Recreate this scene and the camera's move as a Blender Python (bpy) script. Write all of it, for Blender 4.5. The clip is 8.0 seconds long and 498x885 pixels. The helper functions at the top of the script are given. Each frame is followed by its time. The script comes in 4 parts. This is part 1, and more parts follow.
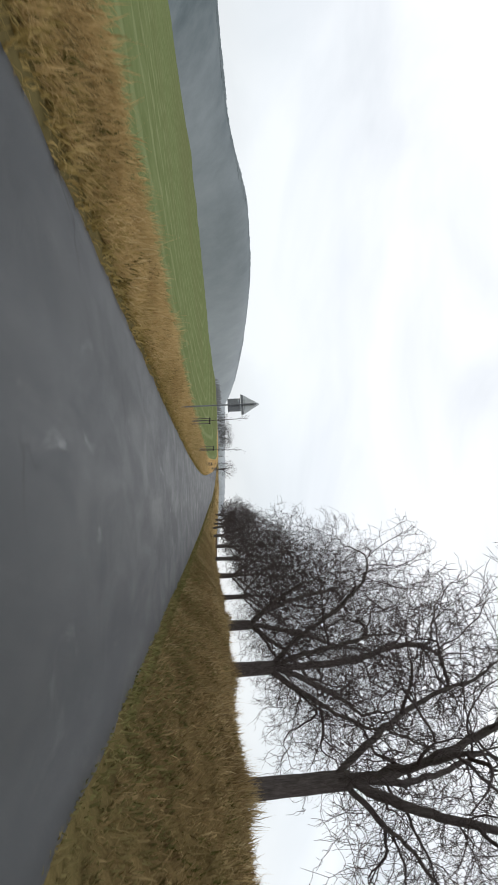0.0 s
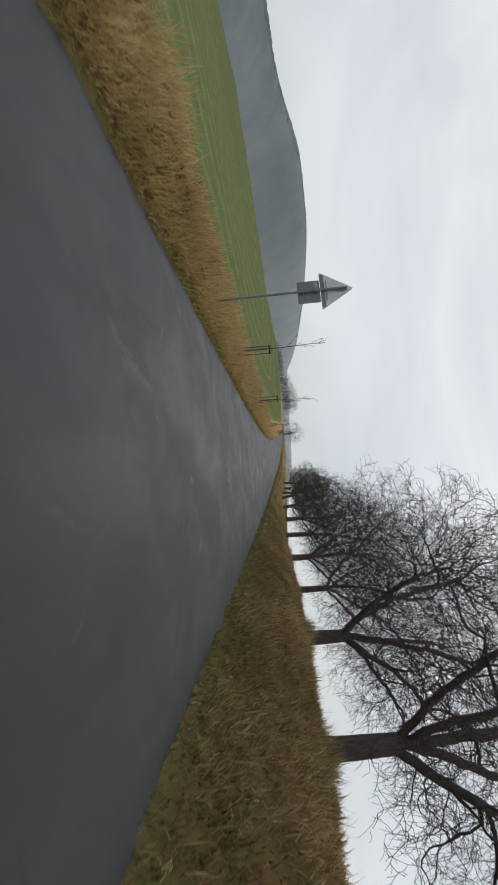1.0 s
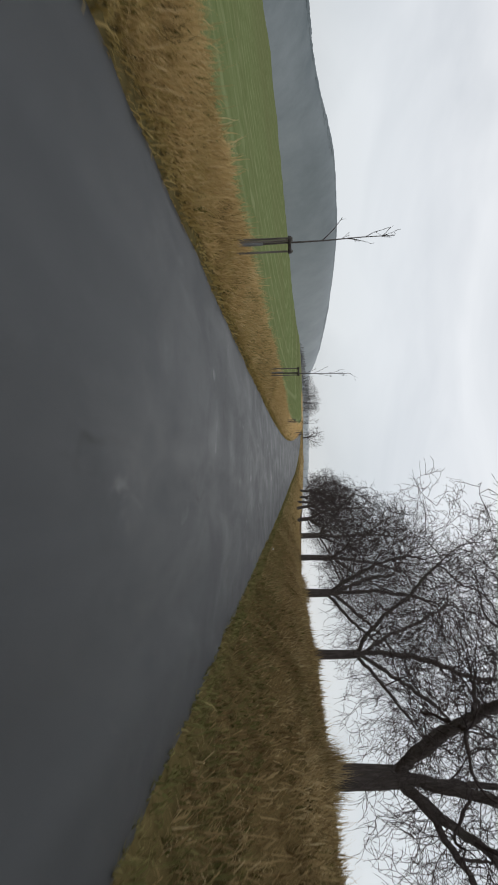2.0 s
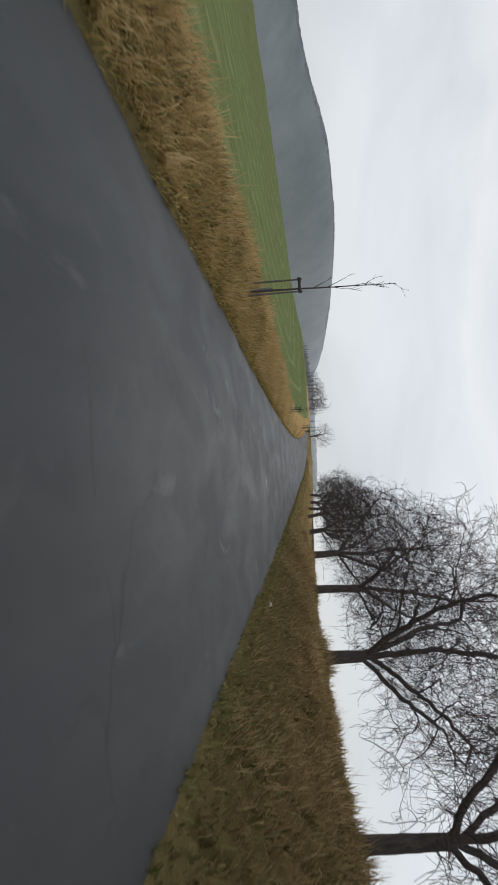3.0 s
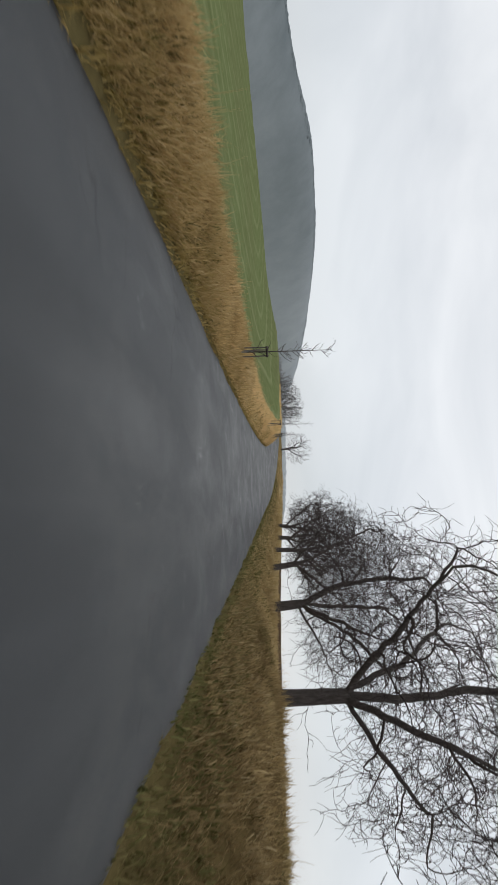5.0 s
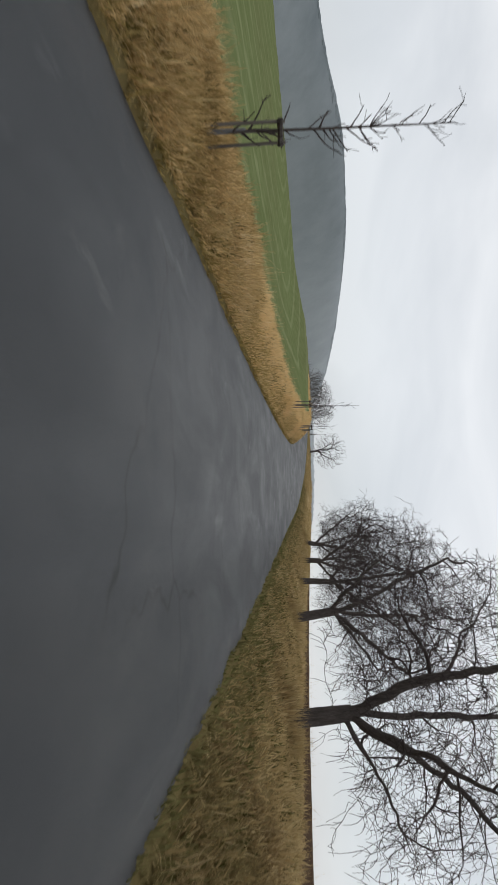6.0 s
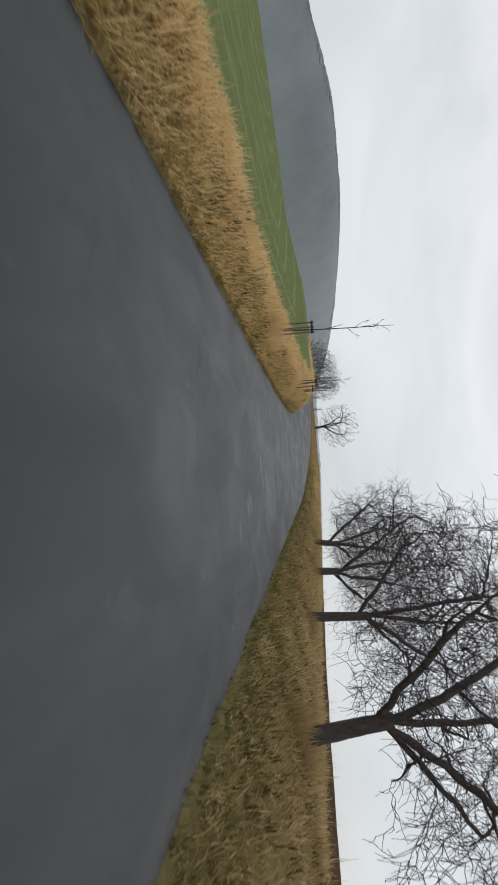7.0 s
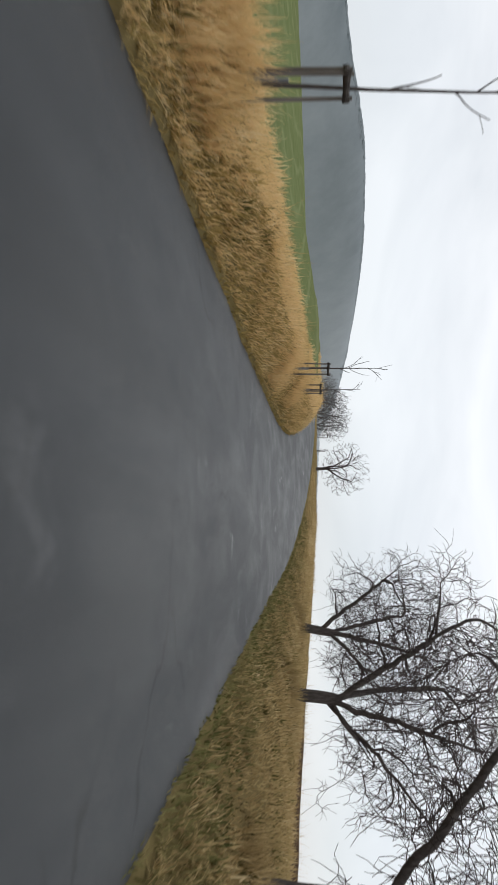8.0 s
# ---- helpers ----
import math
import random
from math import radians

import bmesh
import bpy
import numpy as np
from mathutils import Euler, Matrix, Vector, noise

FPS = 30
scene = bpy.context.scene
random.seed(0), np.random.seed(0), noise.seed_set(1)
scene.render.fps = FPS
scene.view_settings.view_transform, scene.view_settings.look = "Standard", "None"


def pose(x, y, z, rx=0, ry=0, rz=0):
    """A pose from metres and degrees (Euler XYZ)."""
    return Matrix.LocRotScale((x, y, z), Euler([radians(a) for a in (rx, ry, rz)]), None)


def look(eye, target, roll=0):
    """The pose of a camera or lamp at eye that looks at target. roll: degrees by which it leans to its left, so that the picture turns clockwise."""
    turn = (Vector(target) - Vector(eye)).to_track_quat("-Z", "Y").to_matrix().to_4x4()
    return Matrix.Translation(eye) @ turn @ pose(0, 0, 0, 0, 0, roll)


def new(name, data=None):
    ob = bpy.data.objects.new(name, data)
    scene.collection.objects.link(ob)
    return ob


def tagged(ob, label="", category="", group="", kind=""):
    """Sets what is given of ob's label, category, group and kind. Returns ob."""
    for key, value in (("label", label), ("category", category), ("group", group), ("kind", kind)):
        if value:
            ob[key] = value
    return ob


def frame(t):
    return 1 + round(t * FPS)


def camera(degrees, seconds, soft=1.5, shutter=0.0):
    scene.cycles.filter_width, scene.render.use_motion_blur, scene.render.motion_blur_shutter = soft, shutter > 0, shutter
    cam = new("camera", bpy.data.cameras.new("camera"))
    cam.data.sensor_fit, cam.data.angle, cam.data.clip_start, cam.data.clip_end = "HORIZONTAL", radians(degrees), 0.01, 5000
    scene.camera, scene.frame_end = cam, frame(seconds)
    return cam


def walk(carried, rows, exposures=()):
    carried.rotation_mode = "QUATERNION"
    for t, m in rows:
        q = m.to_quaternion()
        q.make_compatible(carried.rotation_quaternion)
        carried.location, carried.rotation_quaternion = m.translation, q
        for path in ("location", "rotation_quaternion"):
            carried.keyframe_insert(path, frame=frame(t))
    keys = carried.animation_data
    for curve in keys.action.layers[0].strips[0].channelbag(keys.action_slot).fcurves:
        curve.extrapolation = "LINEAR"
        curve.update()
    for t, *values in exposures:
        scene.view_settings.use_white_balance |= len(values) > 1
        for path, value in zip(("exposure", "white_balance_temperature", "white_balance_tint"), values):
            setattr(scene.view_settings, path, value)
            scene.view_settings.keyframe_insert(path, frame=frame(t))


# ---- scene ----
from itertools import product

# ---- camera and its drive along the road ----
cam = camera(36.01, 8.0, soft=1.5, shutter=0.12)
# seconds, place, then yaw to the left, pitch up and roll of the upright view; the phone is held on its side
ROWS = [
    (0.0, -0.000, 0.000, 1.250, 5.28, 2.98, -1.52),
    (0.5, -0.006, 6.095, 1.253, 2.68, 0.73, -5.30),
    (1.0, -0.027, 12.405, 1.259, 3.16, -1.98, -4.49),
    (1.5, -0.064, 18.912, 1.267, 3.46, -3.07, -2.15),
    (1.7, -0.084, 21.565, 1.271, 3.62, -3.54, -1.09),
    (2.8, -0.249, 36.623, 1.307, 3.79, -2.94, -4.01),
    (3.0, -0.290, 39.436, 1.316, 4.05, -3.81, -4.25),
    (3.5, -0.410, 46.554, 1.342, 2.86, -4.09, -6.96),
    (4.0, -0.554, 53.781, 1.373, 2.98, -3.84, -7.05),
    (4.2, -0.620, 56.698, 1.388, 3.05, -3.42, -7.62),
    (5.3, -1.057, 72.954, 1.486, 6.24, -1.28, -0.38),
    (5.5, -1.151, 75.939, 1.508, 6.37, -2.15, -1.13),
    (6.0, -1.408, 83.426, 1.568, 6.24, -3.56, -1.62),
    (6.5, -1.696, 90.934, 1.637, 5.61, -2.76, -3.82),
    (7.0, -2.014, 98.445, 1.714, 5.33, -3.95, -4.59),
    (7.5, -2.362, 105.943, 1.800, 7.41, -5.98, -0.61),
    (7.8, -2.586, 110.427, 1.856, 8.34, -4.99, -0.39),
    (8.0, -2.742, 113.408, 1.895, 8.68, -3.91, 0.99),
]
EXPOSURES = [(0.0, 0.30), (0.5, -0.05), (1.0, -0.08), (1.5, -0.03), (4.0, -0.03), (5.5, 0.02), (6.0, -0.02), (6.5, 0.12), (7.0, -0.02), (7.5, -0.02), (8.0, 0.2)]
walk(cam, [(t, pose(x, y, z, 90 + pitch, 0, yaw) @ pose(0, 0, 0, 0, 0, 90 + roll)) for t, x, y, z, yaw, pitch, roll in ROWS], EXPOSURES)

# ---- world, sun ----
world = bpy.data.worlds.new("overcast_sky")
scene.world = world
world.use_nodes = True
wn, wl = world.node_tree.nodes, world.node_tree.links
wn.clear()
SUN_ELEVATION, SUN_ROTATION = radians(32), radians(20)
sky = wn.new("ShaderNodeTexSky")
sky.sky_type, sky.sun_disc = "NISHITA", False
sky.dust_density = 0.1
sky.sun_elevation, sky.sun_rotation = SUN_ELEVATION, SUN_ROTATION
clear_bg = wn.new("ShaderNodeBackground")
clear_bg.inputs["Strength"].default_value = 0.008
wl.new(sky.outputs[0], clear_bg.inputs["Color"])
wtc = wn.new("ShaderNodeTexCoord")
wmap = wn.new("ShaderNodeMapping")
wmap.inputs["Scale"].default_value = (1.2, 1.2, 3.2)
wl.new(wtc.outputs["Generated"], wmap.inputs["Vector"])
wnoise = wn.new("ShaderNodeTexNoise")
wnoise.inputs["Scale"].default_value, wnoise.inputs["Detail"].default_value = 2.2, 5
wnoise.inputs["Roughness"].default_value, wnoise.inputs["Distortion"].default_value = 0.5, 0.6
wl.new(wmap.outputs[0], wnoise.inputs["Vector"])
wramp = wn.new("ShaderNodeValToRGB")
wramp.color_ramp.elements[0].position, wramp.color_ramp.elements[0].color = 0.36, (0.70, 0.722, 0.75, 1)
wramp.color_ramp.elements[1].position, wramp.color_ramp.elements[1].color = 0.64, (0.86, 0.874, 0.893, 1)
wl.new(wnoise.outputs["Fac"], wramp.inputs[0])
cloud_bg = wn.new("ShaderNodeBackground")
cloud_bg.inputs["Strength"].default_value = 0.985
# the cloud is thicker and greyer towards the horizon
wsep, wlow, wmul = wn.new("ShaderNodeSeparateXYZ"), wn.new("ShaderNodeValToRGB"), wn.new("ShaderNodeMix")
wl.new(wtc.outputs["Generated"], wsep.inputs[0])
wl.new(wsep.outputs[2], wlow.inputs[0])
wlow.color_ramp.elements[0].position, wlow.color_ramp.elements[0].color = 0.0, (0.775, 0.80, 0.835, 1)
wlow.color_ramp.elements[1].position, wlow.color_ramp.elements[1].color = 0.24, (1, 1, 1, 1)
wmul.data_type, wmul.blend_type = "RGBA", "MULTIPLY"
wmul.inputs[0].default_value = 1
wl.new(wramp.outputs[0], wmul.inputs[6])
wl.new(wlow.outputs[0], wmul.inputs[7])
wl.new(wmul.outputs[2], cloud_bg.inputs["Color"])
wadd, wout = wn.new("ShaderNodeAddShader"), wn.new("ShaderNodeOutputWorld")
wl.new(clear_bg.outputs[0], wadd.inputs[0])
wl.new(cloud_bg.outputs[0], wadd.inputs[1])
wl.new(wadd.outputs[0], wout.inputs["Surface"])

sun_data = bpy.data.lights.new("sun", "SUN")
sun_data.energy, sun_data.angle, sun_data.color = 0.5, radians(60), (1, 0.98, 0.95)
sun = new("sun", sun_data)
sun.matrix_world = look((0, 0, 0), (-math.sin(SUN_ROTATION) * math.cos(SUN_ELEVATION), -math.cos(SUN_ROTATION) * math.cos(SUN_ELEVATION), -math.sin(SUN_ELEVATION)))


# ---- materials ----
class Mat:
    """A small builder of node materials in object space."""

    def __init__(self, name, rough=0.8, metal=0.0, spec=0.3):
        self.m = bpy.data.materials.new(name)
        self.m.use_nodes = True
        self.n, self.l = self.m.node_tree.nodes, self.m.node_tree.links
        self.b = self.n["Principled BSDF"]
        self.b.inputs["Roughness"].default_value, self.b.inputs["Metallic"].default_value = rough, metal
        self.b.inputs["Specular IOR Level"].default_value = spec
        self.at = self.n.new("ShaderNodeTexCoord").outputs["Object"]

    def link(self, a, b):
        self.l.new(a, b)
        return self

    def noise(self, scale, detail=4, rough=0.55, stretch=(1, 1, 1), distort=0.0):
        mp = self.n.new("ShaderNodeMapping")
        mp.inputs["Scale"].default_value = stretch
        self.l.new(self.at, mp.inputs["Vector"])
        t = self.n.new("ShaderNodeTexNoise")
        t.inputs["Scale"].default_value, t.inputs["Detail"].default_value = scale, detail
        t.inputs["Roughness"].default_value, t.inputs["Distortion"].default_value = rough, distort
        self.l.new(mp.outputs[0], t.inputs["Vector"])
        return t.outputs["Fac"]

    def ramp(self, value, *stops):
        r = self.n.new("ShaderNodeValToRGB")
        e = r.color_ramp.elements
        while len(e) < len(stops):
            e.new(0.5)
        for k, (at, c) in zip(e, stops):
            k.position, k.color = at, (*c, 1) if isinstance(c, tuple) else (c, c, c, 1)
        self.l.new(value, r.inputs[0])
        return r.outputs[0]

    def mix(self, a, b, fac, kind="MIX"):
        m = self.n.new("ShaderNodeMix")
        m.data_type, m.blend_type = "RGBA", kind
        for sock, v in ((m.inputs[6], a), (m.inputs[7], b), (m.inputs[0], fac)):
            if isinstance(v, (int, float)):
                sock.default_value = v
            elif isinstance(v, tuple):
                sock.default_value = (*v, 1)
            else:
                self.l.new(v, sock)
        return m.outputs[2]

    def math(self, kind, a, b=0.0):
        m = self.n.new("ShaderNodeMath")
        m.operation = kind
        for sock, v in zip(m.inputs, (a, b)):
            if isinstance(v, (int, float)):
                sock.default_value = v
            else:
                self.l.new(v, sock)
        return m.outputs[0]

    def attr(self, name):
        a = self.n.new("ShaderNodeAttribute")
        a.attribute_name = name
        return a.outputs["Fac"]

    def island(self):
        return self.n.new("ShaderNodeNewGeometry").outputs["Random Per Island"]

    def color(self, c):
        if isinstance(c, tuple):
            self.b.inputs["Base Color"].default_value = (*c, 1)
        else:
            self.l.new(c, self.b.inputs["Base Color"])
        return self

    def rough(self, v):
        self.l.new(v, self.b.inputs["Roughness"])
        return self

    def bump(self, height, strength=0.5, dist=0.02):
        b = self.n.new("ShaderNodeBump")
        b.inputs["Strength"].default_value, b.inputs["Distance"].default_value = strength, dist
        self.l.new(height, b.inputs["Height"])
        self.l.new(b.outputs[0], self.b.inputs["Normal"])
        return self


def bark_material():
    k = Mat("bark", rough=0.9, spec=0.05)
    big = k.noise(1.6, 3, stretch=(1, 1, 0.4))
    fine = k.noise(18, 6, 0.7, stretch=(1, 1, 0.22), distort=0.5)
    c = k.ramp(fine, (0.3, (0.055, 0.048, 0.045)), (0.55, (0.105, 0.091, 0.085)), (0.78, (0.17, 0.15, 0.138)))
    c = k.mix(c, (0.075, 0.08, 0.055), k.ramp(big, (0.55, 0.0), (0.72, 0.45)))
    return k.color(c).bump(fine, 0.9, 0.03).m


def twig_material():
    k = Mat("twig_bark", rough=0.85, spec=0.05)
    return k.color(k.ramp(k.noise(2.5, 3), (0.3, (0.05, 0.041, 0.040)), (0.7, (0.085, 0.069, 0.066)))).m


def grass_material(name, stops, tint, low, high, thin=0.35):
    """Blades that take their colour from their tuft, a little from themselves, and from wide patches."""
    k = Mat(name, rough=0.9, spec=0.0)
    own = k.math("ADD", k.math("MULTIPLY", k.attr("tone"), 0.72), k.math("MULTIPLY", k.island(), 0.28))
    c = k.ramp(own, *stops)
    patch = k.noise(0.5, 5, 0.65)
    c = k.mix(c, tint, k.ramp(patch, (low, 0.0), (high, 0.8)))
    k.color(c)
    # dry blades let part of the light through
    leaf, both = k.n.new("ShaderNodeBsdfTranslucent"), k.n.new("ShaderNodeMixShader")
    both.inputs[0].default_value = thin
    k.link(c, leaf.inputs["Color"]).link(k.b.outputs[0], both.inputs[1]).link(leaf.outputs[0], both.inputs[2])
    k.link(both.outputs[0], k.n["Material Output"].inputs["Surface"])
    return k.m


def road_material():
    k = Mat("wet_asphalt", rough=0.6, spec=0.16)
    grain = k.noise(90, 4, 0.7)
    blotch = k.noise(0.9, 5, 0.6, stretch=(1, 0.35, 1), distort=0.5)
    tracks = k.noise(0.5, 3, stretch=(1.6, 0.05, 1))
    c = k.ramp(grain, (0.25, (0.024, 0.0265, 0.029)), (0.6, (0.040, 0.0435, 0.047)), (0.8, (0.076, 0.080, 0.085)))
    c = k.mix(c, (0.62, 0.63, 0.64), k.ramp(blotch, (0.32, 0.9), (0.55, 0.0)), "MULTIPLY")
    c = k.mix(c, (0.066, 0.071, 0.077), k.ramp(tracks, (0.45, 0.0), (0.75, 0.5)))
    edge = k.math("ABSOLUTE", k.math("ADD", k.attr("lat"), 0.25))
    ragged = k.math("ADD", edge, k.math("MULTIPLY", k.noise(2.2, 4), 0.7))
    c = k.mix(c, (0.10, 0.085, 0.055), k.ramp(k.math("DIVIDE", ragged, 4.0), (0.79, 0.0), (0.85, 0.75)))
    wet = k.noise(1.1, 4, 0.6, stretch=(1, 0.45, 1), distort=1.2)
    pool = k.ramp(wet, (0.63, 0.0), (0.80, 1.0))
    c = k.mix(c, (0.03, 0.032, 0.034), k.math("MULTIPLY", pool, 0.35))
    crack = k.n.new("ShaderNodeTexVoronoi")
    crack.feature = "DISTANCE_TO_EDGE"
    crack.inputs["Scale"].default_value = 0.32
    warp = k.n.new("ShaderNodeVectorMath")
    warp.operation = "MULTIPLY_ADD"
    tint = k.n.new("ShaderNodeTexNoise")
    tint.inputs["Scale"].default_value = 1.3
    k.link(k.at, tint.inputs["Vector"]).link(tint.outputs["Color"], warp.inputs[0]).link(k.at, warp.inputs[2])
    warp.inputs[1].default_value = (0.9, 0.9, 0.9)
    k.link(warp.outputs[0], crack.inputs["Vector"])
    line = k.ramp(crack.outputs["Distance"], (0.0, 1.0), (0.012, 0.0))
    line = k.math("MULTIPLY", line, k.ramp(k.noise(0.35, 2), (0.5, 0.0), (0.62, 0.85)))
    c = k.mix(c, (0.014, 0.014, 0.015), line)
    k.rough(k.mix(k.ramp(blotch, (0.35, 0.5), (0.6, 0.64)), (0.34, 0.34, 0.34), pool))
    return k.color(c).bump(k.math("ADD", grain, k.math("MULTIPLY", blotch, 0.6)), 0.35, 0.008).m


def ground_material():
    k = Mat("open_ground", rough=0.95, spec=0.0)
    lat, along = k.attr("lat"), k.attr("along")
    ragged = k.math("ADD", lat, k.math("MULTIPLY", k.math("SUBTRACT", k.noise(0.7, 5), 0.5), 1.6))
    # dry verge under the grass, its colour darkened for the shade between blades
    straw = k.ramp(k.noise(19, 6, 0.75), (0.3, (0.085, 0.064, 0.028)), (0.5, (0.155, 0.115, 0.05)), (0.75, (0.25, 0.19, 0.09)))
    straw = k.mix(straw, (0.13, 0.13, 0.055), k.ramp(k.noise(0.6, 4), (0.5, 0.0), (0.7, 0.6)))
    far = k.math("ADD", k.math("DIVIDE", along, 200.0), k.math("MULTIPLY", k.math("SUBTRACT", k.noise(0.25, 3), 0.5), 0.12))
    far = k.ramp(far, (0.38, 0.0), (0.5, 0.85))
    fibre = k.noise(15, 6, 0.75)
    straw = k.mix(straw, k.ramp(fibre, (0.3, (0.20, 0.145, 0.066)), (0.55, (0.30, 0.222, 0.105)), (0.75, (0.40, 0.30, 0.155))), far)
    straw = k.mix(straw, (0.10, 0.083, 0.036), k.ramp(k.math("DIVIDE", ragged, -10.0), (0.36, 0.7), (0.43, 0.0)))
    # browner matted turf on the bank, green at its foot, drier and paler towards the bend
    turf = k.ramp(k.noise(17, 6, 0.75), (0.3, (0.075, 0.053, 0.023)), (0.5, (0.135, 0.096, 0.042)), (0.75, (0.21, 0.152, 0.07)))
    turf = k.mix(turf, k.ramp(fibre, (0.3, (0.155, 0.115, 0.05)), (0.55, (0.225, 0.168, 0.077)), (0.75, (0.31, 0.235, 0.115))), far)
    turf = k.mix(turf, (0.105, 0.09, 0.037), k.ramp(k.noise(0.8, 4), (0.5, 0.0), (0.7, 0.3)))
    turf = k.mix(turf, (0.085, 0.085, 0.034), k.ramp(k.math("DIVIDE", ragged, 10.0), (0.30, 0.3), (0.34, 0.0)))
    straw = k.mix(straw, turf, k.math("GREATER_THAN", lat, 0.0))
    # winter crop in drilled rows, with paler wheel tracks
    crop = k.ramp(k.noise(1.3, 5, 0.6, stretch=(1, 0.2, 1)), (0.3, (0.118, 0.143, 0.058)), (0.7, (0.165, 0.192, 0.086)))
    wob = k.math("ADD", lat, k.math("MULTIPLY", k.noise(0.03, 2), 0.9))
    row = k.math("FRACT", k.math("MULTIPLY", wob, 0.27))
    crop = k.mix(crop, (0.20, 0.228, 0.11), k.math("MULTIPLY", k.ramp(row, (0.36, 0.0), (0.47, 1.0), (0.53, 1.0), (0.66, 0.0)), k.math("MULTIPLY", k.ramp(k.math("DIVIDE", lat, -60.0), (0.1, 1.0), (0.5, 0.7), (1.0, 0.4)), k.ramp(k.noise(0.09, 3), (0.35, 0.5), (0.65, 1.0)))))
    wide = k.noise(0.02, 4)
    crop = k.mix(crop, (0.13, 0.125, 0.06), k.ramp(wide, (0.45, 0.0), (0.7, 0.5)))
    # ploughed soil
    clod = k.noise(2.6, 6, 0.7, stretch=(2.2, 0.5, 1))
    soil = k.ramp(clod, (0.3, (0.04, 0.026, 0.017)), (0.55, (0.08, 0.053, 0.035)), (0.75, (0.13, 0.09, 0.06)))
    c = k.mix(straw, crop, k.ramp(k.math("DIVIDE", k.math("MULTIPLY", ragged, -1.0), 10.0), (0.49, 0.0), (0.56, 1.0)))
    c = k.mix(c, soil, k.ramp(k.math("DIVIDE", ragged, 20.0), (0.385, 0.0), (0.42, 1.0)))
    return k.color(c).bump(clod, 0.6, 0.05).m


def wood_material(name, dark, light):
    k = Mat(name, rough=0.85, spec=0.15)
    g = k.noise(16, 5, 0.6, stretch=(1, 1, 0.08))
    return k.color(k.ramp(g, (0.3, dark), (0.7, light))).bump(g, 0.5, 0.01).m


def metal_material(name, dark, light, rough):
    k = Mat(name, rough=rough, metal=0.7, spec=0.4)
    g = k.noise(5, 5, 0.6)
    return k.color(k.ramp(g, (0.3, dark), (0.7, light))).rough(k.ramp(k.noise(11, 3), (0.3, rough - 0.1), (0.7, rough + 0.15))).m


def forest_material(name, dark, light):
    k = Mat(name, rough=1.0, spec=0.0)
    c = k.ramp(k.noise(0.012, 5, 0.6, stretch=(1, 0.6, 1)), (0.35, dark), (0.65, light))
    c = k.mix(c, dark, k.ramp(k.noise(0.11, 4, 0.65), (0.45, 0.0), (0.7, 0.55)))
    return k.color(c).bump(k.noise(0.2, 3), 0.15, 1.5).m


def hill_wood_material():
    """Wood with haze painted into its colour: dark at the near end, paler patch by patch along the hill and at its
    foot.
    """
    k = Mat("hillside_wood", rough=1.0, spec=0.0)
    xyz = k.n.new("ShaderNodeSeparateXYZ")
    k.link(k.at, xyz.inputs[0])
    # the near tone, then the same wood with distance haze mixed in
    near_tone = k.ramp(k.noise(0.05, 6, 0.7), (0.35, (0.092, 0.114, 0.121)), (0.65, (0.142, 0.166, 0.172)))
    haze_tone = k.ramp(k.noise(0.04, 6, 0.7), (0.35, (0.325, 0.350, 0.364)), (0.65, (0.375, 0.400, 0.413)))
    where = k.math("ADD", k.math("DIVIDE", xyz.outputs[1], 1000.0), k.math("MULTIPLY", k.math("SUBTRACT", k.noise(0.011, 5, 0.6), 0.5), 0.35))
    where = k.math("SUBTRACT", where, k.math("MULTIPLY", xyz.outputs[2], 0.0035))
    return k.color(k.mix(near_tone, haze_tone, k.ramp(where, (0.22, 0.05), (0.36, 0.48), (0.62, 1.0)))).bump(k.noise(0.12, 5, 0.7), 0.08, 1.5).m


def hazed_bark_material():
    k = Mat("hazed_twig_bark", rough=0.9, spec=0.05)
    # paler than the near twigs: mist over the copse put into the bark colour
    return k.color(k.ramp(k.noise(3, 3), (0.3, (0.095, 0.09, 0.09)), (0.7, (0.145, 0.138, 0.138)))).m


BARK, TWIG, HAZED_BARK = bark_material(), twig_material(), hazed_bark_material()
WOOD = wood_material("weathered_stake", (0.095, 0.084, 0.074), (0.215, 0.195, 0.175))
RAIL_WOOD = wood_material("dark_wet_wood", (0.035, 0.03, 0.027), (0.085, 0.074, 0.066))
ROAD, GROUND = road_material(), ground_material()
STRAW = grass_material("straw_grass", ((0.1, (0.215, 0.148, 0.058)), (0.4, (0.40, 0.282, 0.125)), (0.65, (0.55, 0.40, 0.19)), (0.9, (0.63, 0.49, 0.275))), (0.28, 0.235, 0.088), 0.54, 0.78, 0.45)
BLEACHED = grass_material("bleached_grass", ((0.1, (0.50, 0.35, 0.155)), (0.4, (0.69, 0.49, 0.235)), (0.65, (0.77, 0.57, 0.295)), (0.9, (0.82, 0.67, 0.41))), (0.56, 0.42, 0.17), 0.55, 0.8, 0.5)
BROWN = grass_material("withered_grass", ((0.1, (0.135, 0.094, 0.045)), (0.4, (0.265, 0.188, 0.09)), (0.65, (0.41, 0.305, 0.155)), (0.9, (0.56, 0.45, 0.26))), (0.21, 0.175, 0.075), 0.48, 0.7)
GREENISH = grass_material("short_green_grass", ((0.1, (0.09, 0.095, 0.035)), (0.5, (0.175, 0.17, 0.065)), (0.9, (0.36, 0.30, 0.14))), (0.28, 0.21, 0.10), 0.45, 0.7)
